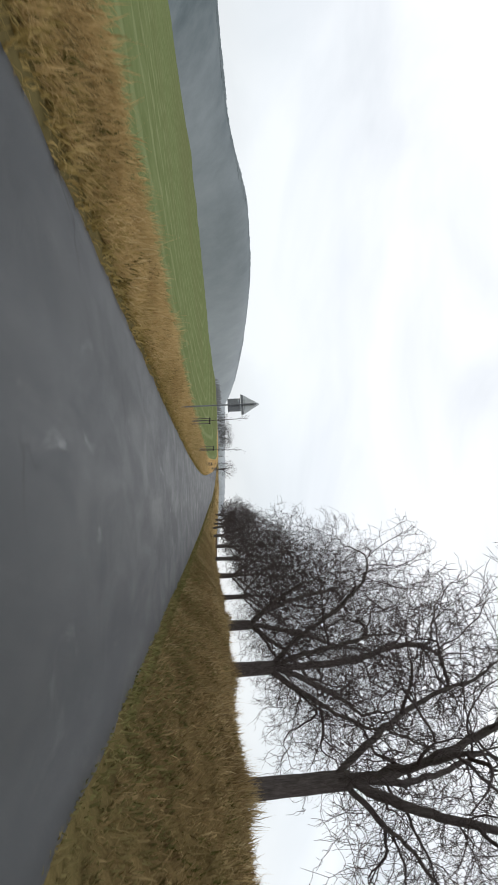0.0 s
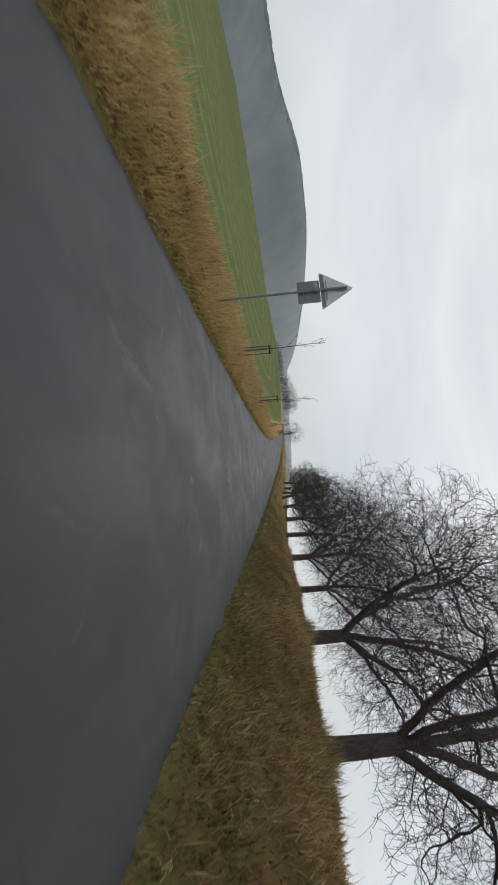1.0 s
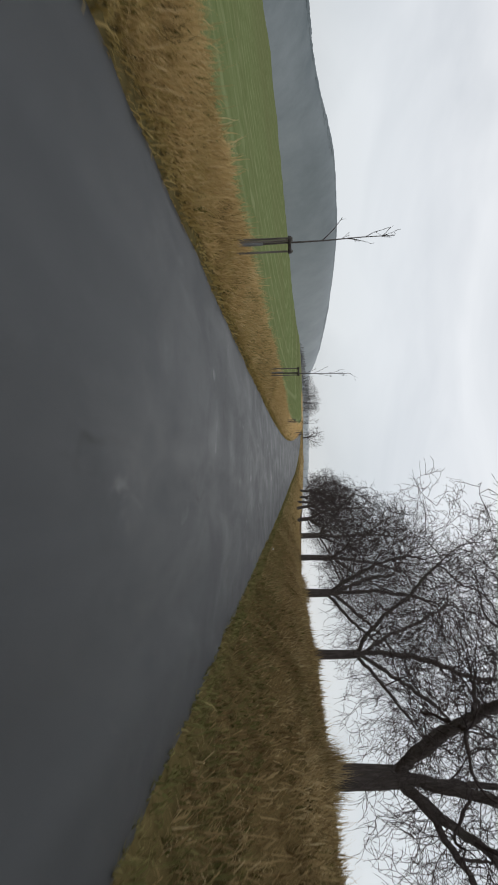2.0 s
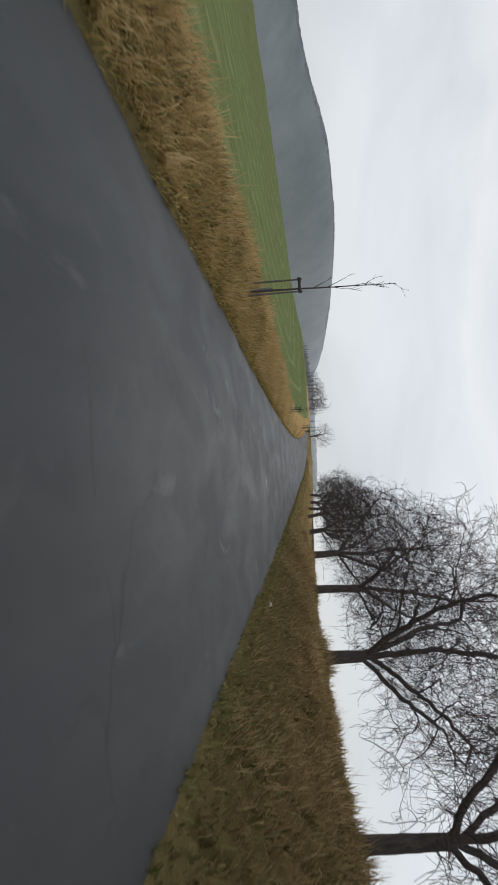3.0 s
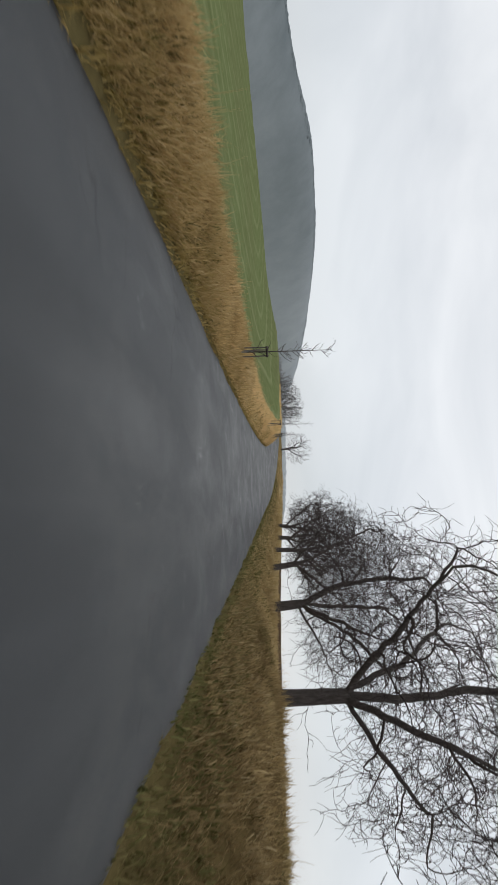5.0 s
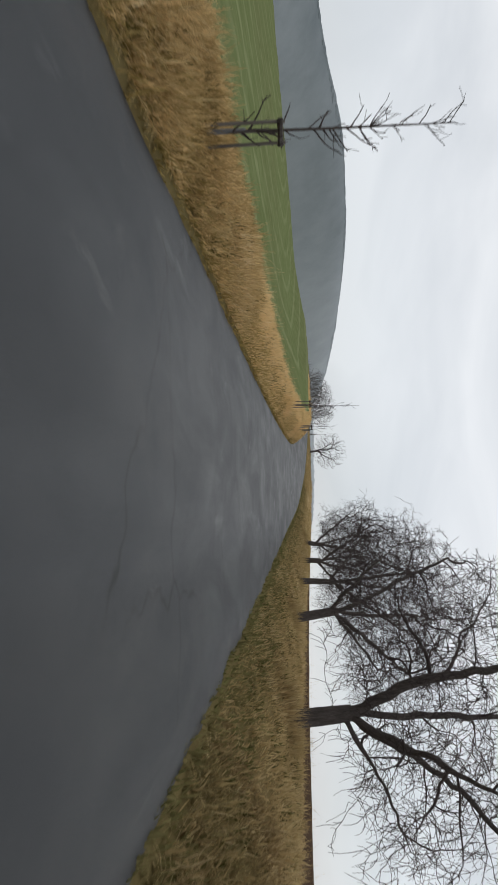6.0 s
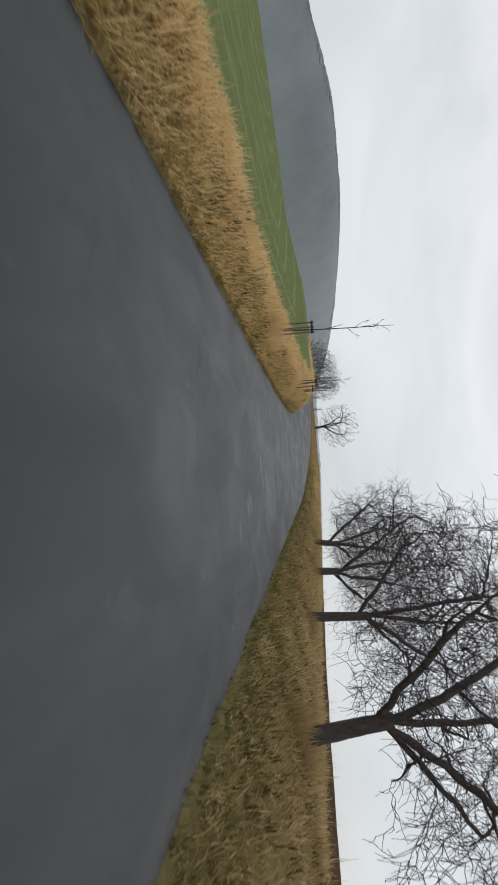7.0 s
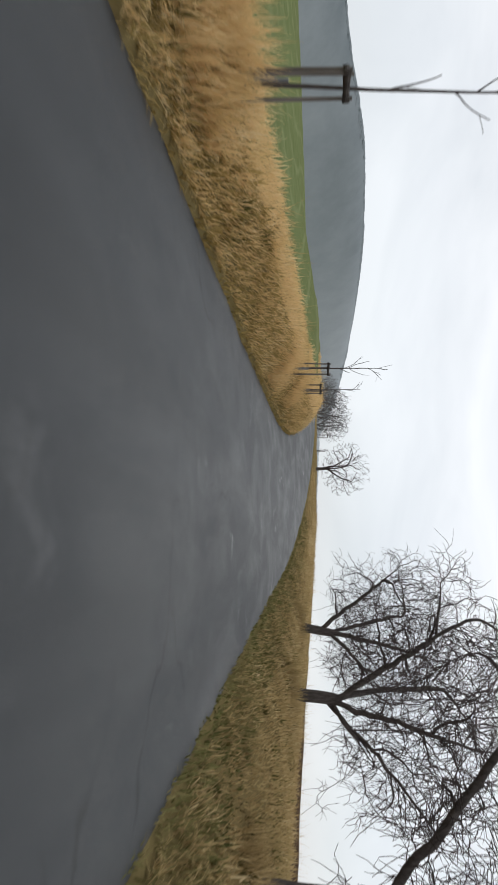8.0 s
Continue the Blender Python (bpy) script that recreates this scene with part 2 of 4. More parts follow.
PALE = grass_material("tan_grass", ((0.1, (0.25, 0.18, 0.083)), (0.4, (0.42, 0.307, 0.148)), (0.65, (0.56, 0.42, 0.215)), (0.9, (0.68, 0.54, 0.32))), (0.37, 0.285, 0.13), 0.46, 0.68)
WEED = grass_material("dark_weeds", ((0.1, (0.05, 0.04, 0.018)), (0.5, (0.10, 0.083, 0.03)), (0.9, (0.2, 0.16, 0.07))), (0.10, 0.11, 0.03), 0.42, 0.65)
MOSSY = grass_material("yellow_green_grass", ((0.1, (0.15, 0.12, 0.042)), (0.5, (0.31, 0.235, 0.085)), (0.9, (0.50, 0.38, 0.17))), (0.36, 0.25, 0.09), 0.45, 0.7)
ZINC = metal_material("galvanised_steel", (0.28, 0.30, 0.32), (0.42, 0.44, 0.46), 0.5)
ALUMINIUM = metal_material("bare_aluminium", (0.45, 0.47, 0.49), (0.6, 0.62, 0.64), 0.42)
SIGN_BACK = metal_material("grey_sign_back", (0.17, 0.18, 0.195), (0.24, 0.25, 0.265), 0.55)
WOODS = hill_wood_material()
# grey lightened to stand for the mist in front of the thicket
THICKET = forest_material("hazed_thicket", (0.205, 0.208, 0.213), (0.255, 0.256, 0.26))
# distance haze put into the colour of the horizon woods
FAR_FOREST = forest_material("hazed_far_wood", (0.36, 0.385, 0.395), (0.42, 0.44, 0.448))


# ---- mesh helpers ----
def mesh_of(name, verts, faces, material):
    """A mesh from numpy arrays; faces all of one size."""
    verts, faces = np.asarray(verts, np.float32), np.asarray(faces, np.int32)
    me = bpy.data.meshes.new(name)
    me.vertices.add(len(verts))
    me.vertices.foreach_set("co", verts.ravel())
    me.loops.add(faces.size)
    me.loops.foreach_set("vertex_index", faces.ravel())
    me.polygons.add(len(faces))
    me.polygons.foreach_set("loop_start", np.arange(0, faces.size, faces.shape[1], dtype=np.int32))
    me.update(calc_edges=True)
    me.validate()
    me.materials.append(material)
    return me


def smooth(me):
    me.polygons.foreach_set("use_smooth", np.ones(len(me.polygons), dtype=bool))
    return me


def part(name, bm, material, parent, label=""):
    me = bpy.data.meshes.new(name)
    bm.to_mesh(me)
    bm.free()
    me.materials.append(material)
    ob = new(name, me)
    ob.parent = parent
    return tagged(ob, label)


def part_mesh(name, me, parent, label=""):
    ob = new(name, me)
    ob.parent = parent
    return tagged(ob, label)


def box(size, at, bevel=0.004, turn=None):
    bm = bmesh.new()
    bmesh.ops.create_cube(bm, size=1)
    bmesh.ops.scale(bm, vec=size, verts=bm.verts)
    if bevel:
        bmesh.ops.bevel(bm, geom=bm.edges[:], offset=bevel, segments=2, affect="EDGES")
    bmesh.ops.transform(bm, matrix=Matrix.Translation(at) @ (turn or Matrix()), verts=bm.verts)
    return bm


def rod(a, b, r0, r1=None, sides=10, bend=0.0):
    """A slightly uneven round bar between two points."""
    a, b, r1 = Vector(a), Vector(b), r0 if r1 is None else r1
    bm = bmesh.new()
    n, rings = 4, []
    turn = (b - a).to_track_quat("Z", "Y").to_matrix()
    for i in range(n + 1):
        f = i / n
        c = a.lerp(b, f) + turn @ Vector((bend * math.sin(f * math.pi), 0, 0))
        r = r0 + (r1 - r0) * f
        rings.append([bm.verts.new(c + turn @ Vector((r * math.cos(q), r * math.sin(q), 0))) for q in (2 * math.pi * s / sides for s in range(sides))])
    for p, q in zip(rings, rings[1:]):
        for s in range(sides):
            bm.faces.new((p[s], p[(s + 1) % sides], q[(s + 1) % sides], q[s]))
    bm.faces.new(rings[0][::-1])
    bm.faces.new(rings[-1])
    return bm


# ---- the lie of the land: the road runs along +y ----
LEFT_EDGE, RIGHT_EDGE = -3.27, 2.78


def road_x(y):
    y = np.asarray(y, float)
    u = y / 100
    return -1.723 * u**2 - 0.360 * u**3 - 0.0063 * np.clip(y - 140, 0, 40) ** 2 - 17.6 * (1 - np.exp(-np.clip(y - 180, 0, None) / 35))


def climb(y):
    """The short rise of the road into its bend."""
    return sum(np.interp(np.asarray(y, float) + k, [138, 145, 153, 165, 172, 180, 200, 260], [0, 0.1, 0.42, 0.95, 1.2, 1.35, 1.25, 0.1]) for k in (-4, 0, 4)) / 3


def road_z(y):
    u = np.clip(np.asarray(y, float), -60, 150) / 100
    z = 0.034 * u + 0.266 * u**2 + 0.181 * u**3
    return z + climb(y) + 0.016 * np.clip(np.asarray(y, float) - 150, 0, 300) + 0.003 * np.clip(np.asarray(y, float) - 450, 0, None)


LATTICE = np.random.default_rng(77).uniform(-1, 1, (256, 256))


def lattice(s, y):
    i, j = np.floor(s).astype(int), np.floor(y).astype(int)
    u, v = s - i, y - j
    u, v = u * u * (3 - 2 * u), v * v * (3 - 2 * v)
    a, b, c, d = (LATTICE[(i + p) % 256, (j + q) % 256] for p, q in ((0, 0), (1, 0), (0, 1), (1, 1)))
    return (a * (1 - u) + b * u) * (1 - v) + (c * (1 - u) + d * u) * v


def side_noise(s, y, step):
    """Smooth unevenness at three scales, from -1 to 1."""
    s, y = np.asarray(s, float) / step, np.asarray(y, float) / step
    return 0.55 * lattice(s + 7.3, y + 3.1) + 0.3 * lattice(s * 2.1 + 31.7, y * 2.1 + 11.9) + 0.15 * lattice(s * 4.3 + 90.2, y * 4.3 + 57.4)


def land(s, y):
    """Height above the road's level at the distance s to the right of the road's line."""
    s, y = np.asarray(s, float), np.asarray(y, float)
    crest_r = np.interp(y, [0, 45, 55, 65, 72, 80, 88, 95, 102, 140, 150, 165, 180], [1.75, 1.7, 1.55, 1.32, 1.2, 1.12, 1.12, 0.92, 0.82, 0.79, 0.62, 0.32, 0.18])
    foot_r = np.interp(y, [0, 70, 90, 160], [0.55, 0.55, 0.62, 0.64])
    zero = np.zeros_like(crest_r + s)
    up = np.clip((s - 2.9) / 3.1, 0, 1)
    right = crest_r * (foot_r * np.clip((s - 2.9) / 1.4, 0, 1) + (1 - foot_r) * up**1.4)
    field = np.interp(y, [80, 120], [0.010, 0.0015]) * np.clip(s - 9, 0, 140)
    # the ploughed field stays level where the road climbs past the bend
    field = field - np.clip((s - 10) / 15, 0, 1) * (climb(y) + 0.016 * np.clip(y - 150, 0, 300) + 0.003 * np.clip(y - 450, 0, None))
    right = np.where(s > 6, crest_r - 0.05 * np.clip(s - 6.3, 0, 2) * (crest_r > 0.9) + field, right)
    crest_l = np.interp(y, [0, 45, 60, 75, 90, 105, 118, 130, 140, 150, 175, 188, 200, 225, 260], [0.14, 0.14, 0.28, 0.34, 0.22, 0.30, 0.38, 0.72, 1.1, 1.45, 1.5, 1.2, 0.9, 0.3, 0.12]) - climb(y) * np.interp(y, [165, 185], [1, 0.8])
    crest_l = np.maximum(crest_l, 0.12)
    d = -s + LEFT_EDGE
    left = crest_l * np.clip(d / np.interp(y, [90, 125, 140, 160], [1.3, 0.9, 1.1, 1.5]), 0, 1) ** np.interp(y, [105, 138], [1.2, 0.62])
    fall = np.clip(d - 2.2, 0, None)
    slope = sum(np.interp(y + k, [85, 110, 135, 160, 225], [0.066, 0.055, 0.036, 0.025, 0.012]) for k in (-14, -7, 0, 7, 14)) / 5
    # past its far edge the field drops into the valley before the hill
    edge = np.minimum(-100 + 0.2 * y - road_x(np.minimum(y, 250)), -14)
    field_l = slope * np.minimum(fall, 70) + 0.14 * np.clip(edge - s, 0, 70)
    left = np.where(d > 2.2, crest_l - np.minimum(fall * 0.12, crest_l) - field_l - climb(y) * np.clip(fall / 10, 0, 1) - 0.014 * np.clip(y - 150, 0, 150) * np.clip(fall / 45, 0, 1), left)
    h = np.where(s < LEFT_EDGE, left, np.where(s > 2.9, right, zero))
    inside = (s > LEFT_EDGE + 0.1) & (s < RIGHT_EDGE - 0.1)
    rough = (0.09 * side_noise(s, y, 1.5) + 0.05 * side_noise(s + 40, y, 0.5) * (np.abs(s) < 9)) * np.clip(np.maximum(s - 3.0, LEFT_EDGE - 0.2 - s), 0, 1)
    return np.where(inside, -0.06, h + rough)


def spot(s, y, up=0.0):
    return Vector((float(road_x(y)) + s, y, float(road_z(y) + land(s, y)) + up))


# ---- ground ----
def ground_sheet():
    s = np.concatenate([-np.geomspace(1400, 12, 40), np.arange(-11, -5.9, 0.8), np.arange(-5.6, -3.2, 0.2), [-3.17, -3.1, -1, 1, 2.6, 2.72], np.arange(2.85, 8.6, 0.25), np.geomspace(9, 1400, 40)])
    y = np.concatenate([np.linspace(-400, -20, 20), np.arange(-15, 20, 0.8), np.arange(20, 160, 0.4), np.arange(160, 215, 0.8), np.geomspace(216, 2600, 60)])
    S, Y = np.meshgrid(s, y)
    near = np.clip(1 - (np.abs(S) - 60) / 300, 0, 1)
    bend = np.where(Y > 250, road_x(250.0), road_x(np.minimum(Y, 250)))
    Xw = S + bend * near
    Zw = road_z(Y) + land(S, Y)
    verts = np.stack([Xw, Y, Zw], -1).reshape(-1, 3)
    n = len(s)
    a = (np.arange(len(y) - 1)[:, None] * n + np.arange(n - 1)).ravel()
    me = smooth(mesh_of("ground", verts, np.stack([a, a + 1, a + n + 1, a + n], -1), GROUND))
    for name, v in (("lat", np.where((Y > 235) & (Xw < -45), -90.0, np.where((Y > 135) & (S > 0) & (Xw < 4), np.minimum(S, 6.2), S))), ("along", Y)):
        me.attributes.new(name, "FLOAT", "POINT").data.foreach_set("value", v.astype(np.float32).ravel())
    return tagged(new("ground", me), "green winter crop, dry verges and brown ploughed soil", "ground", kind="structure")


def road_strip():
    y = np.arange(-30, 250, 0.7)
    f = np.linspace(0, 1, 15)
    rng = np.random.default_rng(3)
    le = LEFT_EDGE + 0.10 * side_noise(0 * y, y, 1.1) + 0.05 * rng.normal(size=len(y))
    re = RIGHT_EDGE + 0.10 * side_noise(0 * y + 5, y, 0.9) + 0.05 * rng.normal(size=len(y))
    S = le[:, None] + (re - le)[:, None] * f
    Y = np.repeat(y[:, None], len(f), 1)
    Zt = road_z(Y) + 0.02 + 0.012 * side_noise(S, Y, 2.4) - 0.02 * ((f - 0.5) * 2) ** 4
    Zt[:, 0] -= 0.06
    Zt[:, -1] -= 0.06
    verts = np.stack([road_x(Y) + S, Y, Zt], -1).reshape(-1, 3)
    n = len(f)
    a = (np.arange(len(y) - 1)[:, None] * n + np.arange(n - 1)).ravel()
    me = smooth(mesh_of("road", verts, np.stack([a, a + 1, a + n + 1, a + n], -1), ROAD))
    me.attributes.new("lat", "FLOAT", "POINT").data.foreach_set("value", S.astype(np.float32).ravel())
    return tagged(new("road", me), "narrow wet grey asphalt country road without markings", "road", kind="structure")


ground_sheet()
road_strip()


# ---- the wooded hill and the far woods ----
def ridge_height(y):
    at = [0, 200, 275, 302, 332, 357, 380, 398, 420, 445, 470, 500, 540, 590, 650, 690, 730, 770, 850, 1000]
    up = [-2, 4.5, 8, 10.4, 13, 16.5, 21.3, 24.3, 27, 28.8, 30.2, 30.8, 30.4, 29, 25.8, 22.5, 15, 9, 3, -4]
    return sum(np.interp(y + k, at, up) for k in (-12, 0, 12)) / 3


def ridge_x(y):
    return -250 + 0.2 * y


def hill_surface(y, f):
    """Places on the hill at the distance y along the road and the share f of the way up."""
    foot_x = np.interp(y, [-200, 100, 170, 260, 400, 700, 1000], [-190, -140, -130, -165, -150, -90, -30])
    x = foot_x + (ridge_x(y) - foot_x) * f
    foot = road_z(y) + land(foot_x - road_x(np.minimum(y, 250.0)), y) - 3.0
    z = foot + (ridge_height(y) - foot) * np.sin(np.minimum(f, 1) * math.pi / 2) ** 0.85
    return x, z + 0.7 * side_noise(x, y, 34) * f


def hill():
    y = np.concatenate([np.arange(-200, 240, 30), np.arange(240, 760, 9), np.arange(760, 1010, 25)]).astype(float)
    f = np.linspace(0, 1.08, 16)
    Y, F = np.meshgrid(y, f, indexing="ij")
    X, Z = hill_surface(Y, F)
    n = len(f)
    a = (np.arange(len(y) - 1)[:, None] * n + np.arange(n - 1)).ravel()
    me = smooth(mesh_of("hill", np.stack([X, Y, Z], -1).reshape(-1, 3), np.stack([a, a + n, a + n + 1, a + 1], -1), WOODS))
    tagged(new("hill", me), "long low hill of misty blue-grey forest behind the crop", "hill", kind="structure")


def conifer_field(name, xs, ys, zs, heights, material, label, rng, flat=1.0):
    """Many small pointed crowns in one mesh."""
    n, k = len(xs), 6
    ang = 2 * math.pi * np.arange(k) / k
    levels = ((0.0, 1.0), (0.5, 0.8), (0.85, 0.42))
    v = []
    for up, wide in levels:
        r = heights[:, None] * wide * rng.uniform(0.7, 1.3, (n, k))
        v.append(np.stack([xs[:, None] + r * np.cos(ang), ys[:, None] + r * np.sin(ang), zs[:, None] + flat * heights[:, None] * (up + rng.uniform(-0.05, 0.05, (n, k)))], -1))
    tip = np.stack([xs, ys, zs + flat * heights], -1)[:, None]
    verts = np.concatenate(v + [tip], 1)
    per, faces = verts.shape[1], []
    for lev in (0, 1):
        for i in range(k):
            j = (i + 1) % k
            faces += [(lev * k + i, lev * k + j, lev * k + k + j), (lev * k + i, lev * k + k + j, lev * k + k + i)]
    faces += [(2 * k + i, 2 * k + (i + 1) % k, 3 * k) for i in range(k)]
    faces = (np.array(faces)[None] + (np.arange(n) * per)[:, None, None]).reshape(-1, 3)
    tagged(new(name, smooth(mesh_of(name, verts.reshape(-1, 3), faces, material))), label, "woods", kind="stuff")


rng = np.random.default_rng(11)
hill()
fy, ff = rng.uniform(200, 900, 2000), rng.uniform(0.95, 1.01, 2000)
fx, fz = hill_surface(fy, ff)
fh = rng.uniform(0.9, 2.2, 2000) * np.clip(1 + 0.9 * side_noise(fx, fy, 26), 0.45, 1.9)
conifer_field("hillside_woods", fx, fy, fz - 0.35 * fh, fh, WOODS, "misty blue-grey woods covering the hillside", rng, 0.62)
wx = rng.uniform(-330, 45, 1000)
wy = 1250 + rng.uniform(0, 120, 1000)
cx, cy = rng.normal(-58, 3.4, 900), rng.uniform(375, 400, 900)
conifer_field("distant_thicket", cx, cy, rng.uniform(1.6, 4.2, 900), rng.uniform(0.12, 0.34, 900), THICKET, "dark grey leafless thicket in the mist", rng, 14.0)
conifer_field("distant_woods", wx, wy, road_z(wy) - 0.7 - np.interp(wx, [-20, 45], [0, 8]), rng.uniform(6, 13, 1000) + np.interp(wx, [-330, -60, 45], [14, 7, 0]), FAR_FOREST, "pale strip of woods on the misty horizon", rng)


# ---- bare trees ----
def grow(rng, start, way, length, radius, tip, steps, wander, lift):
    """A crooked branch as points and radii. lift bends it up (or down)."""
    p, d = [np.array(start, float)], np.array(way, float)
    d /= np.linalg.norm(d)
    for i in range(steps):
        d = d + rng.normal(0, wander, 3) + np.array([0, 0, lift])
        d /= np.linalg.norm(d)
        p.append(p[-1] + d * length / steps)
    return np.array(p), radius + (tip - radius) * np.linspace(0, 1, steps + 1) ** 0.8


def tubes(branches, sides):
    """One set of vertices and quads for branches with equally many points."""
    P, R = np.array([b[0] for b in branches]), np.array([b[1] for b in branches])
    D = np.gradient(P, axis=1)
    D /= np.linalg.norm(D, axis=-1, keepdims=True) + 1e-9
    ref = np.where(np.abs(D[..., 2:3]) > 0.9, [1.0, 0, 0], [0, 0, 1.0])
    U = np.cross(D, ref)
    U /= np.linalg.norm(U, axis=-1, keepdims=True) + 1e-9
    W = np.cross(D, U)
    q = 2 * math.pi * np.arange(sides) / sides
    V = P[:, :, None] + R[:, :, None, None] * (np.cos(q)[:, None] * U[:, :, None] + np.sin(q)[:, None] * W[:, :, None])
    n, m = P.shape[:2]
    base = (np.arange(n)[:, None, None] * m + np.arange(m - 1)[None, :, None]) * sides
    i = np.arange(sides)[None, None]
    j = (i + 1) % sides
    F = np.stack(np.broadcast_arrays(base + i, base + j, base + sides + j, base + sides + i), -1).reshape(-1, 4)
    return V.reshape(-1, 3), F


def joined(groups):
    verts, faces, off = [], [], 0
    for branches, sides in groups:
        if branches:
            v, f = tubes(branches, sides)
            verts.append(v)
            faces.append(f + off)
            off += len(v)
    return np.concatenate(verts), np.concatenate(faces)


def side_way(rng, d, spread):
    """A way that leaves the way d at about the angle spread."""
    a = rng.normal(size=3)
    a -= d * (a @ d)
    a /= np.linalg.norm(a)
    return d * math.cos(spread) + a * math.sin(spread)


def offshoots(rng, parents, per_metre, low, lengths, spread, thick, tip, steps, wander, lift):
    out = []
    for P, R in parents:
        whole = np.linalg.norm(np.diff(P, axis=0), axis=1).sum()
        for _ in range(max(1, rng.poisson(per_metre * whole * (1 - low)))):
            f = low + (1 - low) * rng.uniform() ** 0.85
            x = f * (len(P) - 1)
            i = min(int(x), len(P) - 2)
            at = P[i] + (P[i + 1] - P[i]) * (x - i)
            d = P[i + 1] - P[i]
            d /= np.linalg.norm(d)
            r = min(R[i] * thick, 0.09)
            out.append(grow(rng, at, side_way(rng, d, rng.uniform(*spread)), rng.uniform(*lengths) * (1.15 - 0.6 * f), r, tip, steps, wander, lift))
    return out


def crown_points(rng, count, middle, wide, up, down, fork):
    """Places that the twigs of a crown reach for: a lumpy dome, open round the stem and over the carriageway."""
    n = count * 3
    d = rng.normal(size=(n, 3))
    d /= np.linalg.norm(d, axis=1, keepdims=True)
    a = np.arctan2(d[:, 1], d[:, 0])
    lump = 0.9 + 0.17 * np.sin(a * 3 + rng.uniform(0, 6)) * np.cos(d[:, 2] * 4 + rng.uniform(0, 6)) + 0.10 * np.sin(a * 7 + d[:, 2] * 9 + rng.uniform(0, 6))
    r = rng.uniform(0.05, 1, n) ** (1 / 2.5) * lump
    d[:, 2] = np.where(d[:, 2] < 0, -np.abs(d[:, 2]) ** 0.6, d[:, 2])
    p = d * r[:, None] * np.stack([np.full(n, wide), np.full(n, wide), np.where(d[:, 2] > 0, up, down)], -1) + middle
    out = np.hypot(p[:, 0], p[:, 1])
    bad = (p[:, 2] < 0.7 + 0.6 * (out < 1.4) * fork) | ((p[:, 0] < -3.2) & (p[:, 2] < 1.4)) | ((p[:, 0] < -4.3) & (p[:, 2] < 2.6))
    return p[~bad][:count]


def colonise(rng, points, parents, goals, step, reach, clear, zigzag, most):
    """Grows a skeleton towards the goals, node by node; returns places and parents."""
    P, par = list(points), list(parents)
    A = np.array(P)
    near_d, near_i = np.full(len(goals), 1e9), np.zeros(len(goals), int)
    for i in range(0, len(A), 64):
        D = np.linalg.norm(goals[:, None] - A[None, i:i + 64], axis=2)
        j = D.argmin(1)
        d = D[np.arange(len(goals)), j]
        closer = d < near_d
        near_d[closer], near_i[closer] = d[closer], j[closer] + i
    kids = np.zeros(most + 4000, int)
    rounds = 0
    while len(goals) and len(P) < most:
        rounds += 1
        keep = near_d > clear
        goals, near_d, near_i = goals[keep], near_d[keep], near_i[keep]
        pull = near_d < (reach if rounds < 14 else 0.6 * reach)
        if not pull.any():
            break
        who, inv = np.unique(near_i[pull], return_inverse=True)
        base = np.array([P[i] for i in who])
        way = (goals[pull] - base[inv]) / near_d[pull][:, None]
        total = np.zeros((len(who), 3))
        np.add.at(total, inv, way)
        total /= np.linalg.norm(total, axis=1, keepdims=True) + 1e-6
        back = np.array([P[par[i]] if par[i] >= 0 else P[i] for i in who])
        total += 0.45 * (base - back) / step + rng.normal(0, zigzag, total.shape)
        total /= np.linalg.norm(total, axis=1, keepdims=True) + 1e-6
        ok = kids[who] < 3
        who, fresh = who[ok], (base + total * step * rng.uniform(0.8, 1.2, (len(who), 1)))[ok]
        if not len(who):
            break
        kids[who] += 1
        first = len(P)
        P.extend(fresh)
        par.extend(who)
        for i in range(0, len(fresh), 64):
            D = np.linalg.norm(goals[:, None] - fresh[None, i:i + 64], axis=2)
            j = D.argmin(1)
            d = D[np.arange(len(goals)), j]
            closer = d < near_d
            near_d[closer], near_i[closer] = d[closer], first + i + j[closer]
        # goals whose nearest node is full are given up
        stuck = (kids[near_i] >= 3) & (near_d < reach)
        goals, near_d, near_i = goals[~stuck], near_d[~stuck], near_i[~stuck]
    return np.array(P), np.array(par)


def pipes(chains, sides):
    """Tubes along chains of points of any length, in one set of vertices and quads."""
    P = np.concatenate([c[0] for c in chains])
    R = np.concatenate([c[1] for c in chains])
    sizes = np.array([len(c[0]) for c in chains])
    starts = np.concatenate([[0], np.cumsum(sizes)[:-1]])
    inner = np.ones(len(P), bool)
    inner[starts] = False
    T = np.zeros_like(P)
    T[1:][inner[1:]] += np.diff(P, axis=0)[inner[1:]]
    T[:-1][inner[1:]] += np.diff(P, axis=0)[inner[1:]]
    T /= np.linalg.norm(T, axis=1, keepdims=True) + 1e-9
    run = np.repeat(P[starts + sizes - 1] - P[starts], sizes, axis=0)
    ref = np.eye(3)[np.abs(run).argmin(1)]
    U = np.cross(T, ref)
    U /= np.linalg.norm(U, axis=1, keepdims=True) + 1e-9
    W = np.cross(T, U)
    q = 2 * math.pi * np.arange(sides) / sides
    V = P[:, None] + R[:, None, None] * (np.cos(q)[:, None] * U[:, None] + np.sin(q)[:, None] * W[:, None])
    b = np.nonzero(inner)[0][:, None] * sides
    i = np.arange(sides)[None]
    j = (i + 1) % sides
    F = np.stack(np.broadcast_arrays(b - sides + i, b - sides + j, b + j, b + i), -1).reshape(-1, 4)
    return V.reshape(-1, 3), F


